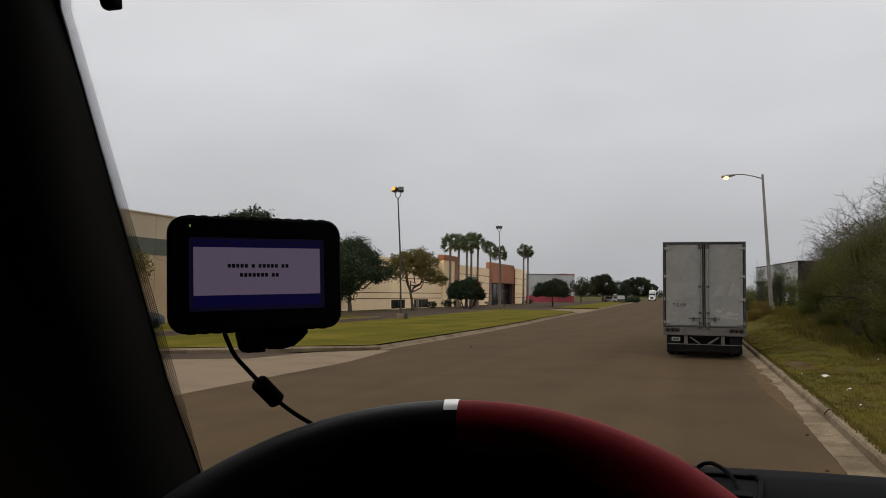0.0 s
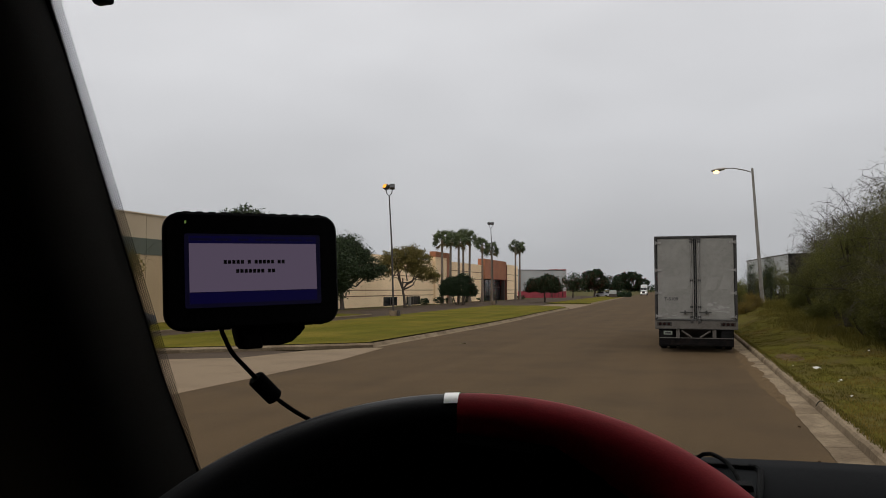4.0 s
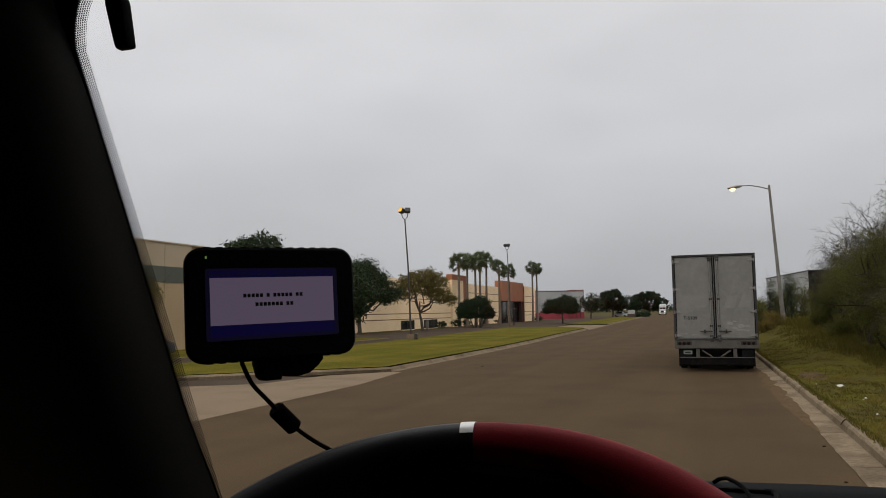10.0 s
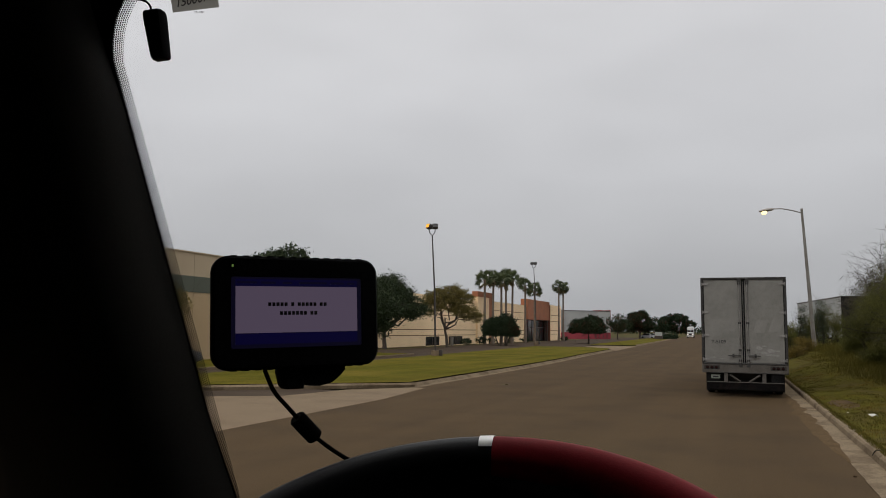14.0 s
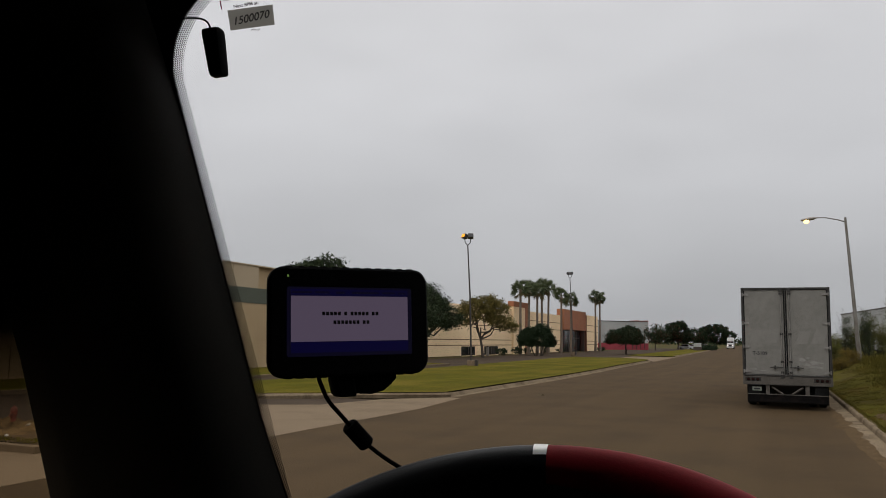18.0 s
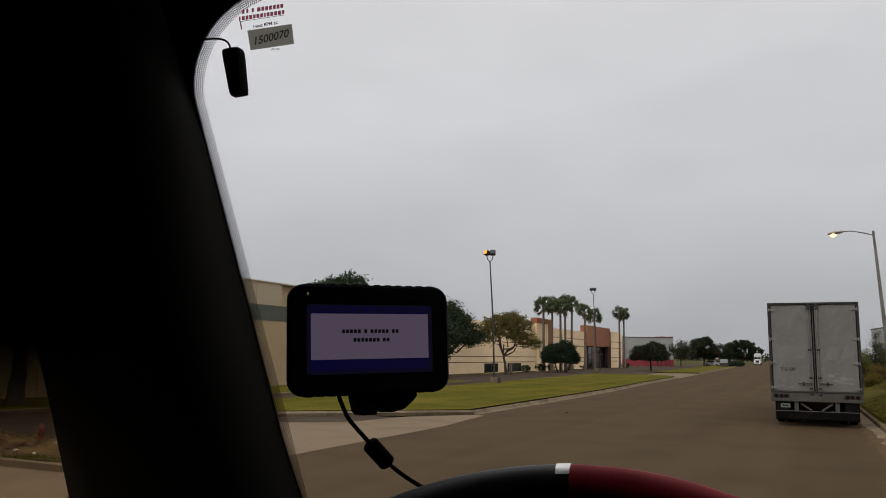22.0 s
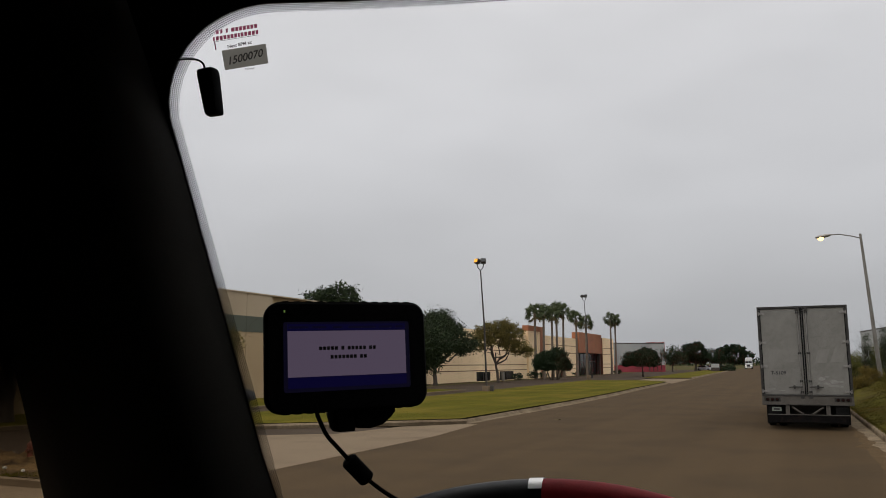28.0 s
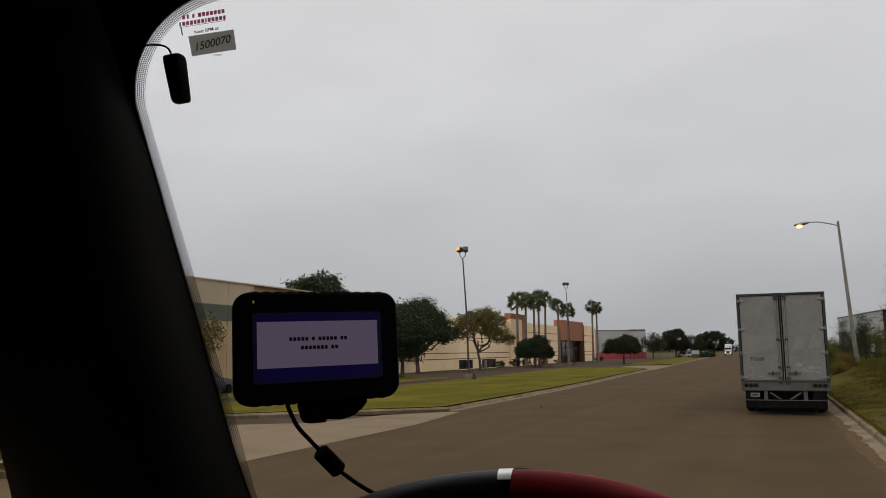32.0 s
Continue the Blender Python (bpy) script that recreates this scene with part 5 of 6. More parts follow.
VINE, RAG, WEED = "dark leafy vine shrub by the lamp pole", "ragged green shrub by the lamp pole", "low yellow-green weed bush"
for x, y, h, r, seed, lf, lb, leafy in (
        (5.15, 55.5, 3.1, 0.5, 41, LEAF_OAK, VINE, 5000), (4.05, 56.0, 2.9, 0.4, 42, LEAF_OAK, VINE, 3500), (4.4, 57.0, 2.0, 0.9, 48, LEAF_BUSH, RAG, 8000), (5.5, 57.0, 2.6, 0.7, 49, LEAF_BUSH, RAG, 8000), (3.3, 58.5, 1.6, 0.9, 36, LEAF_BUSH, RAG, 7000), (6.2, 58.0, 2.1, 0.7, 37, LEAF_BUSH, RAG, 7000), (3.6, 62.0, 2.0, 1.0, 38, LEAF_BUSH, RAG, 7000),
        (3.2, 48.5, 0.7, 0.7, 43, VERGE_STRAW, WEED, 5000), (3.75, 50.2, 0.9, 0.7, 44, VERGE_STRAW, WEED, 6000), (5.9, 46.0, 0.9, 0.8, 45, LEAF_BUSH, RAG.replace("lamp pole", "thicket"), 7000), (5.9, 27.6, 1.0, 0.7, 46, LEAF_BUSH, RAG.replace("lamp pole", "thicket"), 9000), (5.7, 38.5, 0.8, 0.8, 47, LEAF_BUSH, RAG.replace("lamp pole", "thicket"), 7000)):
    rr = random.Random(seed)
    cr = [(rr.uniform(-0.3, 0.3) * r, rr.uniform(-0.3, 0.3) * r, h * q, r * 0.6, r * 0.6, h * 0.28) for q in (0.3, 0.5, 0.72)]
    tree("verge_bush", x, y, lb, cr, 0.03, h * 0.2, leafy, 0.019, lf, seed, 160, 0.13, 3, "low bushes on the verge", 0.3, 60, 0.5, z0=verge_z(x, y), base_spread=0.1, bark=DARK_BARK)

# trees of the lots
tree("oak_tree", -34.2, 74.5, "dark spreading live oak before the beige building", [(0.0, 0, 5.3, 3.0, 3.0, 2.2), (-2.2, 0.3, 4.6, 2.2, 2.0, 1.7), (2.4, -0.2, 4.3, 1.9, 1.9, 1.3), (0.3, 0, 6.5, 1.8, 1.8, 1.25), (3.4, 0, 3.9, 1.2, 1.2, 0.9), (1.7, 0, 5.6, 1.6, 1.6, 1.0), (-3.6, 0.2, 5.2, 1.8, 1.8, 1.6)], 0.24, 1.9, 30000, 0.075, LEAF_OAK, 51, 420, 0.30, 1, "oaks of the lot", 0.45, 420, 0.6, twig_r=0.015)
tree("oak_tree", -28.3, 58.6, "dark live oak at the corner of the warehouse", [(0, 0, 4.3, 2.2, 2.2, 1.9), (1.2, 0, 3.5, 1.5, 1.5, 1.3), (-1.4, 0, 3.6, 1.7, 1.7, 1.4), (0.2, 0, 2.4, 1.6, 1.6, 0.9)], 0.20, 1.5, 15000, 0.07, LEAF_OAK, 52, 260, 0.32, 1, "oaks of the lot", 0.45)
tree("oak_tree", -46.0, 73.5, "tall dark oak rising behind the warehouse roof", [(0, 0, 8.3, 3.4, 3.2, 2.6), (-2, 0, 7.2, 2.2, 2.2, 1.8), (2.2, 0, 7.4, 2.2, 2.2, 1.6)], 0.3, 3.5, 17000, 0.12, LEAF_OAK, 53, 240, 0.35, 1, "oaks of the lot", 0.45)
tree("oak_tree", -26.4, 19.9, "dark oak before the tan warehouse wall", [(0, 0, 5.0, 2.6, 2.6, 2.0), (1.4, 0.4, 4.2, 1.6, 1.6, 1.3), (-1.2, -0.8, 4.4, 1.8, 1.8, 1.4), (0.3, -0.5, 3.6, 2.2, 2.2, 1.0)], 0.34, 2.2, 14000, 0.07, LEAF_OAK, 54, 220, 0.28, 1, "oaks of the lot", 0.45)
tree("bronze_tree", -31.1, 85.0, "round tree with bronze-green autumn leaves", [(-0.2, 0, 5.5, 2.3, 2.3, 1.55), (-2.0, 0, 4.7, 1.2, 1.3, 1.0), (1.4, 0.2, 5.4, 1.6, 1.6, 1.3), (2.7, 0, 3.9, 1.25, 1.2, 0.85), (0.5, 0.4, 6.2, 1.6, 1.6, 0.9), (1.7, -0.4, 4.2, 1.0, 1.0, 0.7), (3.4, 0, 3.4, 0.7, 0.7, 0.6), (-1.2, -0.3, 5.9, 1.3, 1.3, 0.9)], 0.19, 2.1, 17000, 0.068, LEAF_BRONZE, 55, 330, 0.20, 1, "trees with turning leaves", 0.6, limbs=1)
tree("bronze_tree", -27.6, 33.0, "thin young tree with sparse bronze leaves by the warehouse", [(0, 0, 2.9, 1.1, 1.1, 1.0), (0.5, 0.5, 3.5, 0.8, 0.8, 0.7)], 0.06, 1.3, 1500, 0.055, LEAF_BRONZE, 56, 60, 0.2, 1, "trees with turning leaves", 0.3, 60, 0.6)
tree("clipped_tree", -29.3, 101.5, "rounded dark green clipped tree with several stems", [(0, 0, 1.75, 2.35, 2.3, 2.15), (-0.3, 0, 2.0, 2.0, 1.9, 1.9)], 0.10, 1.2, 30000, 0.075, LEAF_ROUND, 57, 900, 0.15, 4, "clipped round trees", 0.8, base_spread=0.45, cut=1.3)
tree("clipped_tree", -22.5, 128.5, "wide rounded dark green clipped tree", [(0, 0, 2.3, 2.85, 2.6, 1.95), (0.4, 0, 2.2, 2.5, 2.3, 1.8)], 0.16, 1.6, 30000, 0.085, LEAF_ROUND, 58, 900, 0.17, 1, "clipped round trees", 0.8, cut=1.7)
tree("far_tree", -26.0, 232.0, "dark broad tree far along the road", [(0, 0, 5.0, 3.4, 3.2, 2.6), (-2.2, 0, 4.0, 2.2, 2.2, 1.8), (2.4, 0, 3.6, 2.0, 2.0, 1.5), (0.3, 0, 6.6, 2.0, 2.0, 1.2)], 0.3, 1.8, 22000, 0.13, LEAF_ROUND, 59, 500, 0.25, 1, "far trees along the road", 0.75)
tree("far_tree", -20.8, 308.0, "wide dark tree far along the road", [(0, 0, 5.2, 5.4, 4.4, 3.2), (-3.9, 0, 4.2, 2.9, 2.9, 2.3), (4.0, 0, 4.1, 2.7, 2.7, 2.2), (-0.5, 0, 7.2, 3.6, 3.2, 1.5)], 0.35, 2.2, 30000, 0.15, LEAF_ROUND, 60, 600, 0.25, 1, "far trees along the road", 0.75)
tree("far_tree", -27.4, 197.0, "thin dark tree before the red end wall", [(0, 0, 4.0, 2.2, 2.2, 2.2), (1.5, 0, 3.4, 1.6, 1.6, 1.6)], 0.2, 1.5, 5000, 0.11, LEAF_OAK, 61, 140, 0.35, 1, "far trees along the road", 0.4, 60, 1.2)
tree("far_tree", -24.5, 262.0, "dark tree among the far lots", [(0, 0, 4.2, 2.8, 2.8, 2.2), (2.5, 0, 3.2, 2.0, 2.0, 1.6)], 0.25, 1.6, 3500, 0.16, LEAF_ROUND, 62, 160, 0.4, 1, "far trees along the road", 0.6)


def palm(x, y, h, seed, label, lean=0.0):
    rng = np.random.default_rng(seed)
    t = thing("fan_palm", x, y, 0, label, "palm tree", "fan palms by the entrance")
    pts = [(lean * (k / 6) ** 1.5 * h, 0.02 * math.sin(k), h * 0.86 * k / 6 - 0.1 * (k == 0)) for k in range(7)]
    part("trunk", tube_bm(pts, [0.30, 0.21, 0.19, 0.175, 0.165, 0.16, 0.18], 10), PALM_BARK, t, smooth=True)
    top = np.array(pts[-1])
    v, f = [], []
    dv, df = [], []
    for i in range(36):
        a = i * 2.39996 + rng.uniform(-0.3, 0.3)
        e = math.asin(max(-0.85, min(0.98, -0.85 + 1.83 * (i + 0.5) / 36 + rng.uniform(-0.08, 0.08))))
        d = np.array([math.cos(a) * math.cos(e), math.sin(a) * math.cos(e), math.sin(e)])
        side = np.cross(d, (0, 0, 1.0))
        side /= np.linalg.norm(side) + 1e-9
        up = np.cross(side, d)
        roll = rng.uniform(-1.3, 1.3)
        side, up = side * math.cos(roll) + up * math.sin(roll), up * math.cos(roll) - side * math.sin(roll)
        stem = top + d * rng.uniform(0.3, 0.95)
        vv, ff = (dv, df) if e < -0.75 else (v, f)
        k = len(vv)
        s = side * 0.02
        vv += [top - s, top + s, stem + s, stem - s]
        ff.append((k, k + 1, k + 2, k + 3))
        ln = rng.uniform(0.9, 1.2)
        for b in range(9):
            u = -0.8 + 1.6 * b / 8
            q = d * math.cos(u) + side * math.sin(u) + up * 0.12
            q /= np.linalg.norm(q)
            tip = stem + q * ln * (1 - 0.2 * abs(u)) - np.array([0, 0, 0.10 * ln * rng.uniform(0.4, 1.5)])
            mid = stem + q * ln * 0.55
            w = np.cross(q, up) * 0.055
            k = len(vv)
            vv += [stem, mid - w, tip, mid + w]
            ff.append((k, k + 1, k + 2, k + 3))
    part("crown", raw_mesh("crown", [tuple(p) for p in v], f, LEAF_PALM), LEAF_PALM, t)
    if df:
        part("dead_skirt", raw_mesh("dead_skirt", [tuple(p) for p in dv], df, LEAF_DRY), LEAF_DRY, t, "dry hanging fronds")


PL = "tall slender fan palm beside the beige building"
for x, y, h, sd, ln in ((-33.0, 105.3, 10.6, 71, 0.0), (-33.0, 109.2, 10.8, 72, 0.01), (-32.8, 113.0, 10.9, 73, 0.0), (-33.0, 116.2, 11.7, 74, 0.0), (-33.0, 119.7, 11.7, 75, 0.01), (-33.0, 128.0, 11.1, 76, 0.0), (-33.0, 134.6, 10.5, 77, 0.0)):
    palm(x, y, h, sd, PL, ln)
palm(-33.2, 155.6, 12.5, 78, "tall twin fan palm past the entrance block", 0.0)
palm(-32.6, 157.0, 12.2, 79, "tall twin fan palm past the entrance block", 0.0)

# low planting
for i, (x, y, w, h) in enumerate(((-33.5, 99.0, 1.0, 0.9), (-32.5, 102.5, 1.2, 1.1), (-34.0, 112.0, 1.0, 0.9), (-33.8, 121.0, 1.3, 1.0), (-33.6, 130.0, 1.2, 0.8), (-33.0, 160.0, 1.4, 0.9))):
    tree("clipped_bush", x, y, "small dark clipped bush by the building", [(0, 0, h * 0.55, w * 0.6, w * 0.6, h * 0.4)], 0.04, h * 0.3, 700, 0.06, LEAF_ROUND, 90 + i, 50, 0.12, 2, "clipped bushes by the wall", 0.6)
for i, (x, y) in enumerate(((-17.8, 214.0), (-17.0, 220.0), (-16.2, 226.0))):
    tree("hedge", x, y, "low dark hedge by the far car park", [(0, -1.5, 0.7, 1.1, 1.8, 0.6), (0, 1.5, 0.7, 1.1, 1.8, 0.6)], 0.05, 0.3, 1800, 0.1, LEAF_ROUND, 100 + i, 80, 0.2, 3, "far hedge", 0.6)
rng = np.random.default_rng(5)
pts = []
for k in range(150):
    x, y = -190 + k * 1.7, 640 + 30 * math.sin(k)
    m = 40
    pts.append(np.array([x, y, 0]) + rng.normal(size=(m, 3)) * (1.6, 2, 1.4) + (0, 0, 2.6 + 1.2 * noise.noise((k * 0.15, 0, 0))))
ob = new("far_woods", leaves_mesh("far_woods", np.concatenate(pts), 0.6, rng, LEAF_ROUND))
tagged(ob, "low dark line of far trees on the horizon", "trees", kind="stuff")


# ---- aerial and service sticker on the windscreen ----
aerial = tagged(new("glass_aerial"), "small black aerial stuck to the windscreen, with a thin lead", "aerial")
aerial.matrix_basis = Matrix.Translation(on_shield(-0.6265, 2.4485, 0.008))
rows = []
for zz, w, dpt in ((0.0285, 0.0095, 0.004), (0.0278, 0.0118, 0.005), (0.0255, 0.0131, 0.006), (0.020, 0.0133, 0.0065), (-0.020, 0.0108, 0.0065), (-0.0250, 0.0104, 0.006), (-0.0268, 0.0095, 0.005), (-0.0275, 0.0080, 0.004)):
    rows.append([(x * w + zz * -0.04, y * dpt - 0.25 * zz, zz) for x, y in ((-1, -0.5), (-0.85, -1), (0.85, -1), (1, -0.5), (1, 1), (-1, 1))])
part("body", grid_mesh(rows, close_u=True, caps=True), mat("aerial_plastic", (0.014, 0.0145, 0.018), 0.6, spec=0.3, vary=0.1), aerial, smooth=True)
part("lead", tube_bm([(-0.001, -0.010, 0.027), (-0.0012, -0.012, 0.031), (-0.003, -0.013, 0.0345), (-0.0065, -0.014, 0.0375), (-0.012, -0.016, 0.0395), (-0.020, -0.019, 0.0402), (-0.032, -0.023, 0.0400), (-0.06, -0.030, 0.037)], 0.0013, 8), BLACK_RUBBER, aerial, smooth=True)

STICK = leaf_mat("olive_grey_label", (0.40, 0.385, 0.345), (0.40, 0.385, 0.345), 0.8, 0.75)
STICK_RED = leaf_mat("dark_red_print", (0.48, 0.11, 0.19), (0.48, 0.11, 0.19), 0.8, 0.8)
STICK_INK = mat("dark_marker", (0.045, 0.04, 0.038), 0.8)
STICK_GREY = leaf_mat("faded_print", (0.12, 0.09, 0.10), (0.12, 0.09, 0.10), 0.8, 0.6)
sx0, sz0 = -0.5830, 2.4915
o = Vector(on_shield(sx0, sz0, 0.006))
su = (Vector(on_shield(-0.562, 2.5087, 0.006)) - Vector(on_shield(-0.612, 2.501, 0.006))).normalized()
sn = su.cross(Vector((0, -0.25, 1))).normalized()
if sn.y > 0:
    sn = -sn
sv = sn.cross(su).normalized()
sticker = tagged(new("service_sticker"), "clear service sticker with a grey label and handwritten mileage", "sticker")
sticker.matrix_basis = Matrix(((su.x, sv.x, sn.x, o.x), (su.y, sv.y, sn.y, o.y), (su.z, sv.z, sn.z, o.z), (0, 0, 0, 1))) @ Matrix.Scale(1.05, 4)
bm = bmesh.new()
bm.faces.new([bm.verts.new(p) for p in ((-0.0265, -0.0115, 0), (0.0255, -0.0115, 0), (0.0265, 0.0115, 0), (-0.0265, 0.0115, 0))])
part("label_panel", bm, STICK, sticker, "olive-grey label")
part("mileage_writing", text_mesh("mileage_writing", "1500070", 0.0124, STICK_INK, Matrix.Translation((0.0, -0.0005, 0.0006)) @ pose(0, 0, 0, 0, 0, 5) @ Matrix(((1, 0.35, 0, 0), (0, 1, 0, 0), (0, 0, 1, 0), (0, 0, 0, 1))), bold=0.016), STICK_INK, sticker, "handwritten mileage")
part("heading", text_mesh("heading", "Next BPM at:", 0.0054, STICK_GREY, Matrix.Translation((-0.004, 0.0150, 0.0006)) @ pose(0, 0, 0, 0, 0, 2), bold=0.02), STICK_GREY, sticker)
part("footing", text_mesh("footing", "Mileage", 0.0036, STICK_GREY, Matrix.Translation((0.003, -0.0142, 0.0006))), STICK_GREY, sticker)
for y, spans in ((0.0335, ((-0.030, -0.0265), (-0.0245, -0.022), (-0.018, -0.0155), (-0.0115, -0.0075), (-0.0065, -0.003), (-0.002, 0.0015), (0.0025, 0.006), (0.007, 0.0105), (0.0115, 0.015), (0.016, 0.0195))), (0.0262, ((-0.0345, -0.0325), (-0.031, -0.0275), (-0.0265, -0.023), (-0.022, -0.0185), (-0.0175, -0.0145), (-0.0135, -0.010), (-0.009, -0.0055), (-0.0045, -0.0025), (-0.0015, 0.002), (0.003, 0.0065), (0.0075, 0.011), (0.012, 0.0155), (0.0165, 0.0195)))):
    for a, b in spans:
        part("print_bar", grid_mesh([[(a, y - 0.0023, 0.0), (b, y - 0.0023, 0.0)], [(a + 0.0006, y + 0.0023, 0.0), (b + 0.0006, y + 0.0023, 0.0)]]), STICK_RED, sticker)
part("print_bar", box_bm(-0.0335, -0.0322, 0.0135, 0.0228, 0.0, 0.0004), STICK_RED, sticker)
part("print_bar", box_bm(-0.0345, 0.0195, 0.0226, 0.0230, 0.0, 0.0004), STICK_GREY, sticker)


# ---- earth island, hydrant, stones ----
solid("earth_island", turf_bm(lambda y: (-20.5, -11.95), [10.15 + 0.5 * k for k in range(6)], 0.12, rg, 0.03, 16), DIRT, "bare earth island by the driveway", kind="structure", smooth=True)
isl = tagged(new("kerb_island"), "cracked concrete kerb round the earth island", kind="structure")
for k in range(5):
    a = -20.4 + k * 1.7
    part("kerb_stone", box_bm(a + 0.015, a + 1.685, 9.98, 10.16, -0.03, 0.13 + 0.012 * (k % 2), 0.02), CONCRETE, isl)
for k in range(2):
    part("kerb_stone", box_bm(-12.02, -11.85, 10.17 + k * 1.2, 11.35 + k * 1.2, -0.03, 0.13, 0.02), CONCRETE, isl)
rr = random.Random(14)
rows = []
for i in range(73):
    row = []
    for j in range(41):
        x, y = -20.2 + 7.2 * i / 72, 10.55 + 2.1 * j / 40
        e = min(i, 72 - i, 18) / 18 * min(j, 40 - j, 12) / 12
        row.append((x, y, 0.09 + e * (0.17 + 0.20 * noise.noise((x * 1.2, y * 1.4, 2)) + 0.13 * noise.noise((x * 3.4, y * 3.4, 5)) + 0.09 * noise.noise((x * 8, y * 8, 1)))))
    rows.append(row)
solid("earth_pile", grid_mesh(rows), PILE, "low rough pile of dug brown earth", "earth pile")
spots = []
for _ in range(2500):
    x, y = -19.5 + 7.3 * nr.random(), 10.2 + 0.55 * nr.random() ** 1.5
    spots.append((x, y, 0.11))
blades("island_grass", spots, 0.05, nr, GRASS_BLADE, "thin grass along the kerb of the earth island")
PAPER_STONE = mat("white_stone_chip", (0.5, 0.49, 0.46), 0.9, vary=0.1)
STONE = mat("broken_stone", (0.22, 0.19, 0.15), 0.9, vary=0.15, scale=6, bump=0.4, per_object=0.2)


def lump(name, x, y, z, r, seed, material, label, category, group):
    rs = random.Random(seed)
    bm = bmesh.new()
    bmesh.ops.create_icosphere(bm, subdivisions=1, radius=r)
    for v in bm.verts:
        v.co *= rs.uniform(0.7, 1.15)
        v.co.z *= 0.6
    ob = solid(name, bm, material, label, category, group=group)
    ob.matrix_basis = pose(x, y, z, 0, 0, rs.uniform(0, 360))
    return ob


for k in range(12):
    x, y = rr.uniform(-19.5, -13.2), rr.uniform(10.8, 12.3)
    lump("stone", x, y, 0.20 + 0.08 * rr.random(), rr.uniform(0.06, 0.16), k, STONE, "broken lump of pale stone on the earth pile", "stone", "stones on the earth pile")
for k, (x, y) in enumerate(((-14.1, 10.75), (-14.6, 11.3), (-13.4, 10.6), (-15.8, 11.0))):
    lump("stone", x, y, 0.17, 0.05 + 0.015 * (k % 2), 30 + k, PAPER_STONE, "white chip of broken stone on the bare earth", "stone", "stones on the earth pile")
HYD = mat("worn_red_hydrant", (0.22, 0.06, 0.035), 0.7, vary=0.2, scale=8, second=(0.08, 0.03, 0.022), amount=0.6)
hyd = thing("fire_hydrant", -15.0, 12.0, 0.14, "worn red fire hydrant in the earth pile, scaled down to fit the camera's view", "hydrant")
# about half real size, placed and scaled to fit the camera's view
hyd.matrix_basis = hyd.matrix_basis @ Matrix.Scale(0.52, 4)
part("barrel", lathe_bm([(0.16, 0.0), (0.16, 0.04), (0.11, 0.05), (0.105, 0.52), (0.14, 0.54), (0.14, 0.58)], 18), HYD, hyd, smooth=True)
part("bonnet", lathe_bm([(0.135, 0.58), (0.125, 0.66), (0.08, 0.73), (0.03, 0.75), (0.03, 0.80), (0.0, 0.80)], 18), HYD, hyd, smooth=True)
for sx in (-1, 1):
    part("nozzle", lathe_bm([(0.055, 0.0), (0.055, 0.10), (0.065, 0.10), (0.065, 0.15), (0.02, 0.155), (0.02, 0.18)], 12, at=(0, 0, 0.44), axis="x"), HYD, hyd, smooth=True).matrix_basis = pose(0, 0, 0, 0, 0, 0 if sx > 0 else 180)
part("pumper_nozzle", lathe_bm([(0.075, 0.0), (0.075, 0.11), (0.085, 0.11), (0.085, 0.16), (0.02, 0.165)], 12, at=(0, 0, 0.40), axis="y"), HYD, hyd, smooth=True).matrix_basis = pose(0, 0, 0, 0, 0, 180)
solid("kerb_back", box_bm(-24.2, -24.0, 2, 58, -0.02, 0.14, 0.02), CONCRETE, "long pale kerb at the foot of the warehouse strip", kind="structure")
solid("warehouse_strip", prism_bm([(-30, 2), (-24.2, 2), (-24.2, 58), (-30, 60)], -0.02, 0.12), GRASS, "dull grass strip along the warehouse", kind="structure")

# ---- silt washed along the gutter ----
rows = []
for k in range(90):
    y = 14.5 + k * 0.17
    c = 1.71 + east(y)
    w = 0.24 * (1 - abs(k / 44.5 - 1) ** 2) + 0.02
    ra = c - w * (0.9 + 0.8 * noise.noise((0, y * 0.9, 3)) + 0.2 * noise.noise((0, y * 2.5, 5)))
    rb = c + w * (0.6 + 0.9 * noise.noise((0, y * 1.1, 9)) + 0.3 * noise.noise((0, y * 2.7, 2)))
    rows.append([(ra + (rb - ra) * q, y, z) for q, z in ((0.0, 0.001), (0.2, 0.007), (0.45, 0.0135), (0.8, 0.0135), (1.0, 0.0105))])
solid("gutter_silt", grid_mesh(rows), SILT, "thin brown silt washed over the gutter edge", kind="structure", smooth=True)

# ---- bare patch on the verge ----
rows = []
for i in range(25):
    row = []
    for j in range(15):
        u, v = i / 24 * 2 - 1, j / 14 * 2 - 1
        k = math.sqrt(1 - 0.5 * v * v), math.sqrt(1 - 0.5 * u * u)
        x, y = 2.78 + 0.42 * u * k[0] + 0.05 * noise.noise((u * 4, v * 4, 1)), 24.6 + 1.5 * v * k[1]
        edge = max(0.0, 1 - max(abs(u), abs(v)) ** 4)
        row.append((x, y, verge_z(x, y) - 0.02 + edge * (0.045 + 0.05 * noise.noise((x * 5, y * 4, 2)))))
    rows.append(row)
solid("bare_soil_patch", grid_mesh(rows), DIRT, "bare worn soil patch in the verge grass", kind="structure", smooth=True)

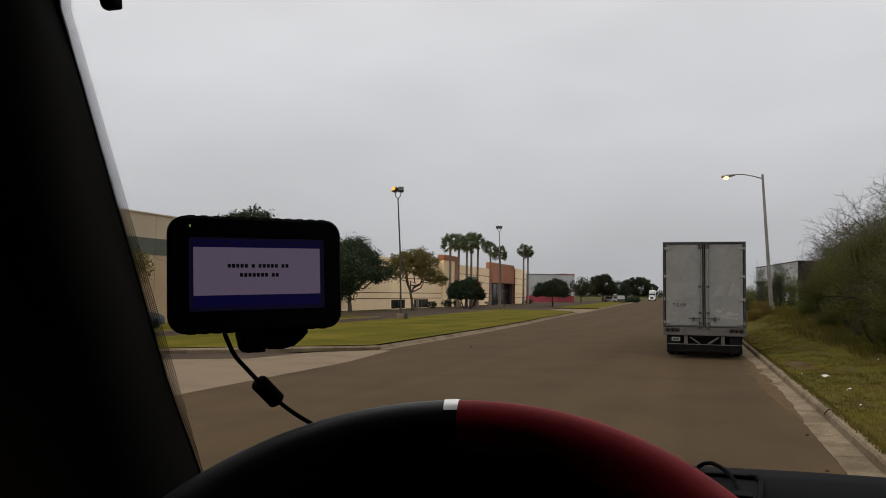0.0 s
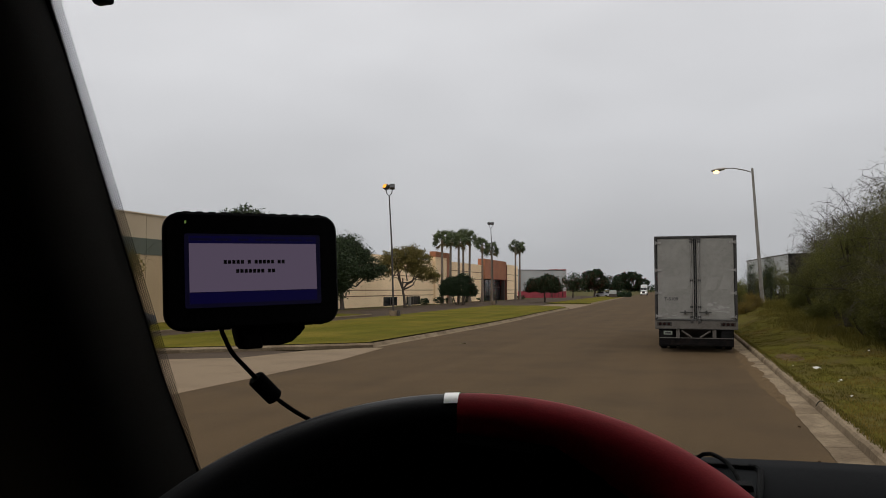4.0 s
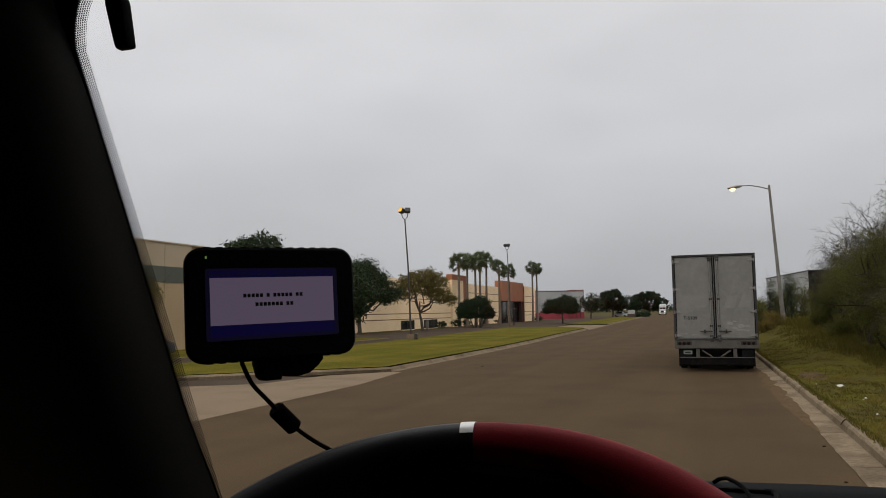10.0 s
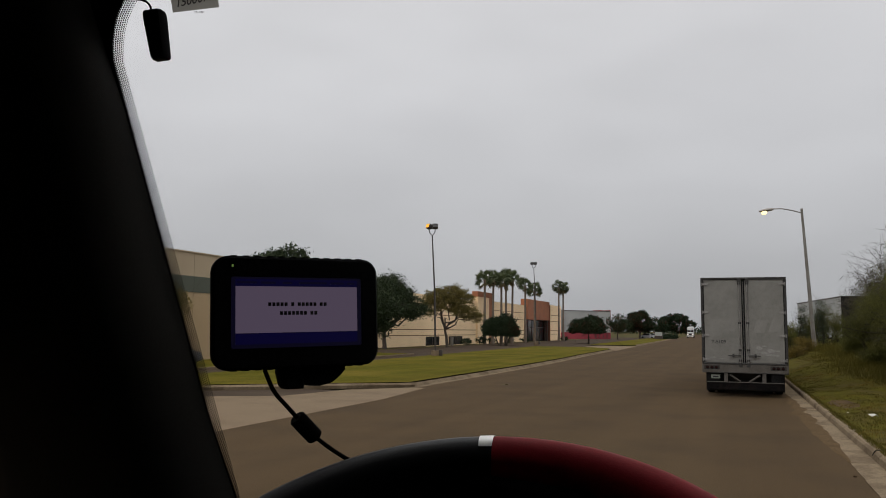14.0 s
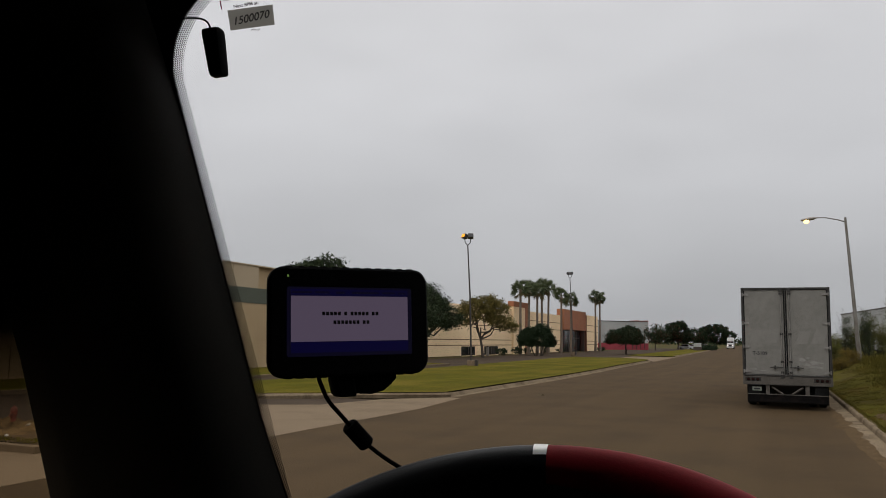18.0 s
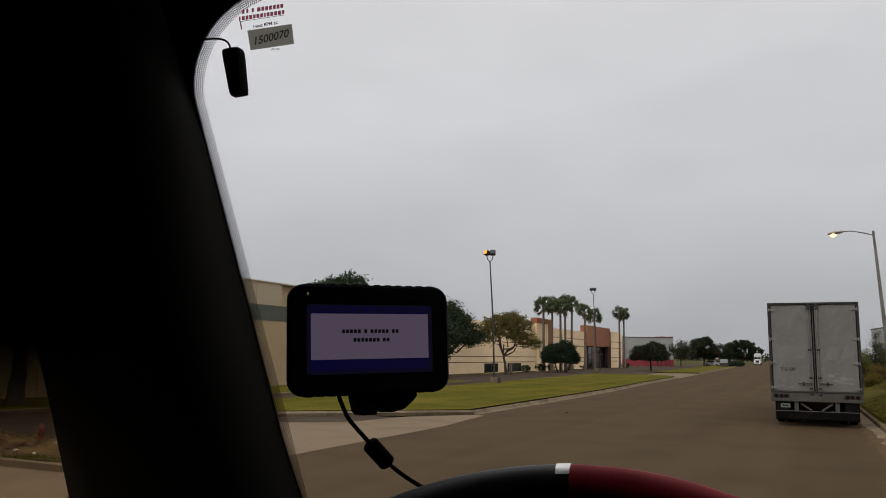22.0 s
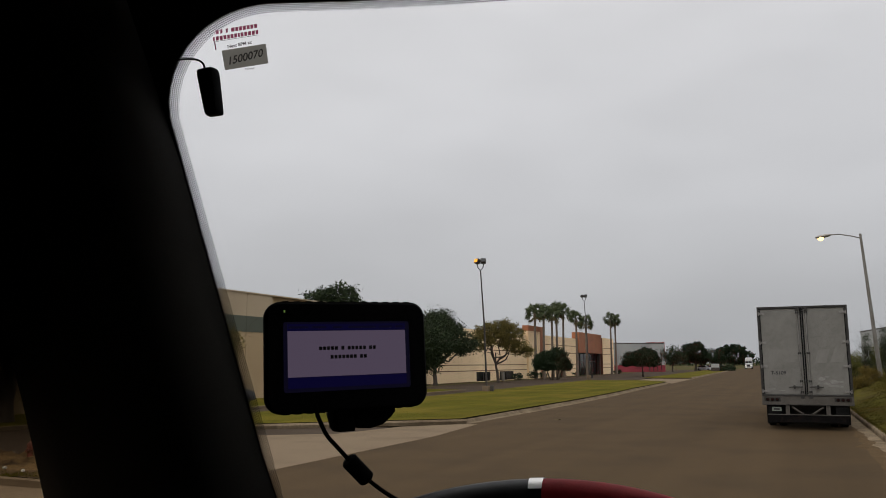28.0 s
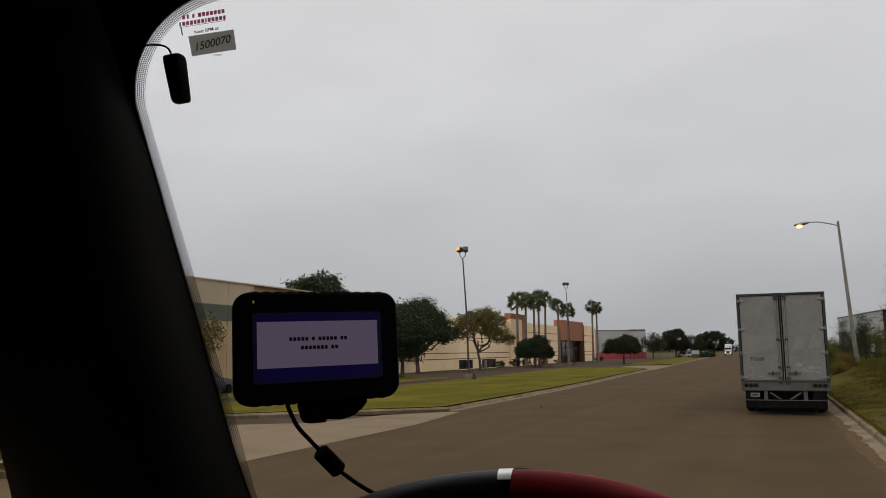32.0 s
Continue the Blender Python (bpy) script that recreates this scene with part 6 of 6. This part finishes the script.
# ---- litter ----
PAPER = mat("white_litter", (0.50, 0.48, 0.45), 0.9, spec=0.1)
for k, (x, y, r) in enumerate(((2.9, 20.5, 0.17), (3.05, 18.3, 0.07), (5.1, 26.0, 0.12), (2.8, 15.8, 0.06), (3.15, 14.3, 0.06), (2.8, 12.7, 0.06), (2.65, 11.9, 0.07), (2.95, 18.0, 0.05), (2.5, 21.5, 0.04), (4.0, 16.0, 0.035))):
    rs, r = random.Random(40 + k), r * 0.75
    bm = bmesh.new()
    ring = [bm.verts.new((math.cos(a) * r * rs.uniform(0.6, 1.2), math.sin(a) * r * 0.5 * rs.uniform(0.6, 1.2), rs.uniform(0, r * 0.5))) for a in (2 * math.pi * j / 7 for j in range(7))]
    mid = bm.verts.new((0, 0, r * 0.6))
    for j in range(7):
        bm.faces.new((ring[j], ring[(j + 1) % 7], mid))
    ob = solid("litter", bm, PAPER, "crumpled white scrap of litter in the grass", "litter", group="litter on the verge")
    ob.matrix_basis = pose(x, y, verge_z(x, y) + 0.03, 0, 0, 40 * k)
bm = bmesh.new()
for k in range(3):
    a = k * 2.1
    bm.faces.new([bm.verts.new(p) for p in ((0, 0, 0.01), (0.10 * math.cos(a), 0.10 * math.sin(a), 0.05), (0.16 * math.cos(a + 0.4), 0.16 * math.sin(a + 0.4), 0.015))])
ob = solid("dry_leaf", bm, LEAF_DRY, "curled dry leaf lying on the road", "leaf")
ob.matrix_basis = pose(-8.35, 29.2, 0.0)
twig_pts = [(2.085, 14.99, 0.085), (2.12, 15.02, 0.14), (2.16, 15.05, 0.172), (2.21, 15.04, 0.170), (2.25, 15.06, 0.162)]
tagged(new("dead_twig", finish("dead_twig", tube_bm(twig_pts, [0.007, 0.011, 0.012, 0.009, 0.005], 6), DARK_BARK, True)), "curled dark twig lying over the kerb", "twig")
box = thing("utility_box", -32.6, 90.7, 0, "slim grey utility box standing before the wall", "utility box")
part("cabinet", box_bm(-0.15, 0.15, -0.15, 0.15, 0.08, 1.15, 0.03), GALV, box)
part("plinth", box_bm(-0.22, 0.22, -0.22, 0.22, -0.05, 0.08, 0.01), CONCRETE, box)
CLOD = mat("dark_soil_clod", (0.045, 0.030, 0.018), 1.0, spec=0.02)
for k, (x, y) in enumerate(((1.35, 9.9), (1.5, 10.6), (1.6, 13.2))):
    lump("soil_clod", x, y, 0.008, 0.02 + 0.008 * (k % 3), 60 + k, CLOD, "small dark clod of soil on the asphalt", "clod", "clods by the gutter")


# ---- vehicles ----
CAR_DARK = mat("dark_car_paint", (0.02, 0.021, 0.024), 0.3, vary=0.05)
CAR_SILVER = mat("silver_car_paint", (0.45, 0.45, 0.46), 0.35, vary=0.05)
CAR_BLUE = mat("blue_car_paint", (0.05, 0.06, 0.10), 0.35, vary=0.05)
CHROME = mat("chrome", (0.6, 0.6, 0.6), 0.15, metal=1.0, vary=0.02)
LENS = mat("clear_lamp_lens", (0.55, 0.55, 0.53), 0.15)


def car(x, y, turn, paint, label, tall=1.45, length=4.5):
    c = thing("parked_car", x, y, 0, label, "car", "parked cars", turn)
    hl = length / 2
    prof = [(-hl, 0.42, 0.62), (-hl + 0.06, 0.72, 0.80), (-hl + 0.9, 0.92, 0.86), (hl - 0.9, 0.95, 0.86), (hl - 0.12, 0.88, 0.80), (hl, 0.60, 0.66)]
    rows = [[(-w, yy, 0.28), (-w, yy, h * 0.75), (-w * 0.93, yy, h), (w * 0.93, yy, h), (w, yy, h * 0.75), (w, yy, 0.28)] for yy, h, w in prof]
    part("body", grid_mesh(rows, close_u=True, caps=True), paint, c, smooth=True)
    cab_rows = [[(-w, yy, 0.88), (-w * 0.82, yy + s, h), (w * 0.82, yy + s, h), (w, yy, 0.88)] for yy, h, w, s in ((-hl + 1.25, 0.93, 0.80, 0.0), (-hl + 2.0, tall, 0.80, 0.0), (hl - 1.2, tall, 0.80, 0.0), (hl - 0.5, 0.97, 0.78, 0.0))]
    part("greenhouse", grid_mesh(cab_rows, close_u=True, caps=True), DARK_GLASS, c, smooth=False)
    part("roof", box_bm(-0.64, 0.64, -hl + 1.95, hl - 1.15, tall - 0.01, tall + 0.03, 0.012), paint, c)
    for sx in (-1, 1):
        for yy in (-hl + 0.85, hl - 0.85):
            t = part("tyre", lathe_bm([(0.19, -0.1), (0.29, -0.1), (0.32, -0.06), (0.32, 0.06), (0.29, 0.1), (0.19, 0.1)], 20, at=(sx * 0.76, yy, 0.32), axis="x"), BLACK_RUBBER, c, smooth=True)
            part("rim", lathe_bm([(0.03, -0.08), (0.19, -0.1), (0.19, 0.1), (0.03, 0.08)], 14, at=(sx * 0.76, yy, 0.32), axis="x"), CHROME, t)
        part("headlight", box_bm(sx * 0.52 - 0.16, sx * 0.52 + 0.16, -hl - 0.01, -hl + 0.12, 0.58, 0.70, 0.02), LENS, c)
        part("tail_light", box_bm(sx * 0.56 - 0.13, sx * 0.56 + 0.13, hl - 0.08, hl + 0.02, 0.62, 0.78, 0.02), T_RED, c)
    part("bumper", box_bm(-0.72, 0.72, -hl - 0.06, -hl + 0.1, 0.34, 0.54, 0.03), CHROME, c)
    part("bumper", box_bm(-0.72, 0.72, hl - 0.1, hl + 0.06, 0.34, 0.54, 0.03), paint, c)
    return c


car(-27.2, 32.3, 180, CAR_DARK, "dark car with chrome bumper parked by the warehouse", 1.5, 4.6)
car(-21.0, 232.0, 80, PAINT_WHITE, "white car parked far along the road")
car(-24.0, 236.0, 80, CAR_SILVER, "silver car parked far along the road")
car(-21.8, 268.0, 10, CAR_SILVER, "pale car parked under the far trees")
car(-25.0, 272.0, 75, PAINT_WHITE, "white car parked under the far trees")
box_sign = thing("sign_board", -18.3, 205.0, 0, "plain pale sign board at the far driveway", "sign")
part("board", box_bm(-0.9, 0.9, -0.08, 0.08, 1.0, 1.9, 0.02), GREY_WALL, box_sign)
part("plinth", box_bm(-1.0, 1.0, -0.2, 0.2, -0.1, 1.0, 0.02), TRIM_DARK, box_sign)

semi = thing("white_semi_truck", -15.0, 290.0, 0, "white semi truck with lit headlights coming along the far road", "truck")
part("hood", grid_mesh([[(-w, yy, 0.75), (-w, yy, h - 0.15), (-w * 0.8, yy, h), (w * 0.8, yy, h), (w, yy, h - 0.15), (w, yy, 0.75)] for yy, w, h in ((-1.9, 0.62, 1.55), (-1.7, 0.72, 1.75), (0.0, 0.98, 2.0))], close_u=True, caps=True), PAINT_WHITE, semi, smooth=True)
part("cab", box_bm(-1.12, 1.12, 0.0, 3.2, 0.8, 2.75, 0.06), PAINT_WHITE, semi)
part("fairing", grid_mesh([[(-w, yy, 2.7), (-w, yy, h - 0.2), (-w * 0.85, yy, h), (w * 0.85, yy, h), (w, yy, h - 0.2), (w, yy, 2.7)] for yy, w, h in ((0.5, 1.0, 3.0), (1.0, 1.08, 3.75), (3.2, 1.12, 3.9))], close_u=True, caps=True), PAINT_WHITE, semi, smooth=True)
for sx in (-1, 1):
    part("windscreen", box_bm(min(sx * 0.05, sx * 1.0), max(sx * 0.05, sx * 1.0), -0.03, 0.02, 2.0, 2.62, 0.02), DARK_GLASS, semi)
    h = part("headlight", box_bm(sx * 0.82 - 0.16, sx * 0.82 + 0.16, -1.85, -1.6, 0.95, 1.2, 0.03), HEAD_ON, semi, "lit headlight")
    part("mirror", box_bm(sx * 1.38 - 0.1, sx * 1.38 + 0.1, 0.1, 0.2, 1.9, 2.5, 0.03), BLACK_RUBBER, semi)
    part("mirror_arm", tube_bm([(sx * 1.1, 0.2, 2.5), (sx * 1.38, 0.15, 2.45)], 0.025, 6), BLACK_RUBBER, semi)
    part("fender", box_bm(sx * 0.95 - 0.25, sx * 0.95 + 0.25, -1.75, -0.4, 0.75, 1.15, 0.08), PAINT_WHITE, semi)
    for yy in (-1.0, 3.6):
        t = part("tyre", lathe_bm([(0.28, -0.14), (0.44, -0.14), (0.50, -0.08), (0.50, 0.08), (0.44, 0.14), (0.28, 0.14)], 20, at=(sx * 1.0, yy, 0.5), axis="x"), BLACK_RUBBER, semi, smooth=True)
        part("rim", lathe_bm([(0.04, -0.1), (0.28, -0.13), (0.28, 0.13), (0.04, 0.1)], 14, at=(sx * 1.0, yy, 0.5), axis="x"), CHROME, t)
    part("fog_light", box_bm(sx * 0.7 - 0.1, sx * 0.7 + 0.1, -2.0, -1.92, 0.52, 0.64, 0.02), HEAD_ON, semi)
part("grille", box_bm(-0.5, 0.5, -1.95, -1.86, 0.85, 1.5, 0.03), DARK_STEEL, semi)
part("bumper", box_bm(-1.15, 1.15, -1.95, -1.6, 0.38, 0.75, 0.05), PAINT_WHITE, semi)

# long pale trailer behind the shrubs, its dark near end towards the road
far_trailer = thing("far_trailer", 7.6, 66.6, 1.0, "long pale box trailer parked beyond the shrubs, dark near end", "trailer", turn=7.2)
for k in range(8):
    part("side_panel", box_bm(0.0, 2.55, 0.06 + k * 1.99, 2.03 + k * 1.99, 0.75, 3.86), GREY_WALL, far_trailer)
part("end_panel", box_bm(-0.02, 2.60, -0.05, 0.05, 0.55, 3.92, 0.02), BLACK_RUBBER, far_trailer, "dark end panel")
part("top_rail", box_bm(-0.03, 2.60, 0.05, 16.0, 3.86, 3.95, 0.01), T_SILL, far_trailer)
part("bottom_rail", box_bm(-0.03, 2.60, 0.05, 16.0, 0.62, 0.75, 0.01), DARK_STEEL, far_trailer)
for yy in (2.0, 3.3):
    for xx in (0.2, 2.3):
        t = part("tyre", lathe_bm([(0.28, -0.14), (0.44, -0.14), (0.50, -0.08), (0.50, 0.08), (0.44, 0.14), (0.28, 0.14)], 18, at=(xx, yy, 0.5), axis="x"), BLACK_RUBBER, far_trailer, smooth=True)
        part("rim", lathe_bm([(0.04, -0.1), (0.28, -0.13), (0.28, 0.13), (0.04, 0.1)], 14, at=(xx, yy, 0.5), axis="x"), T_SILL, t)
for xx in (0.4, 2.1):
    part("landing_leg", box_bm(xx - 0.06, xx + 0.06, 12.0, 12.12, -0.05, 0.65), DARK_STEEL, far_trailer)
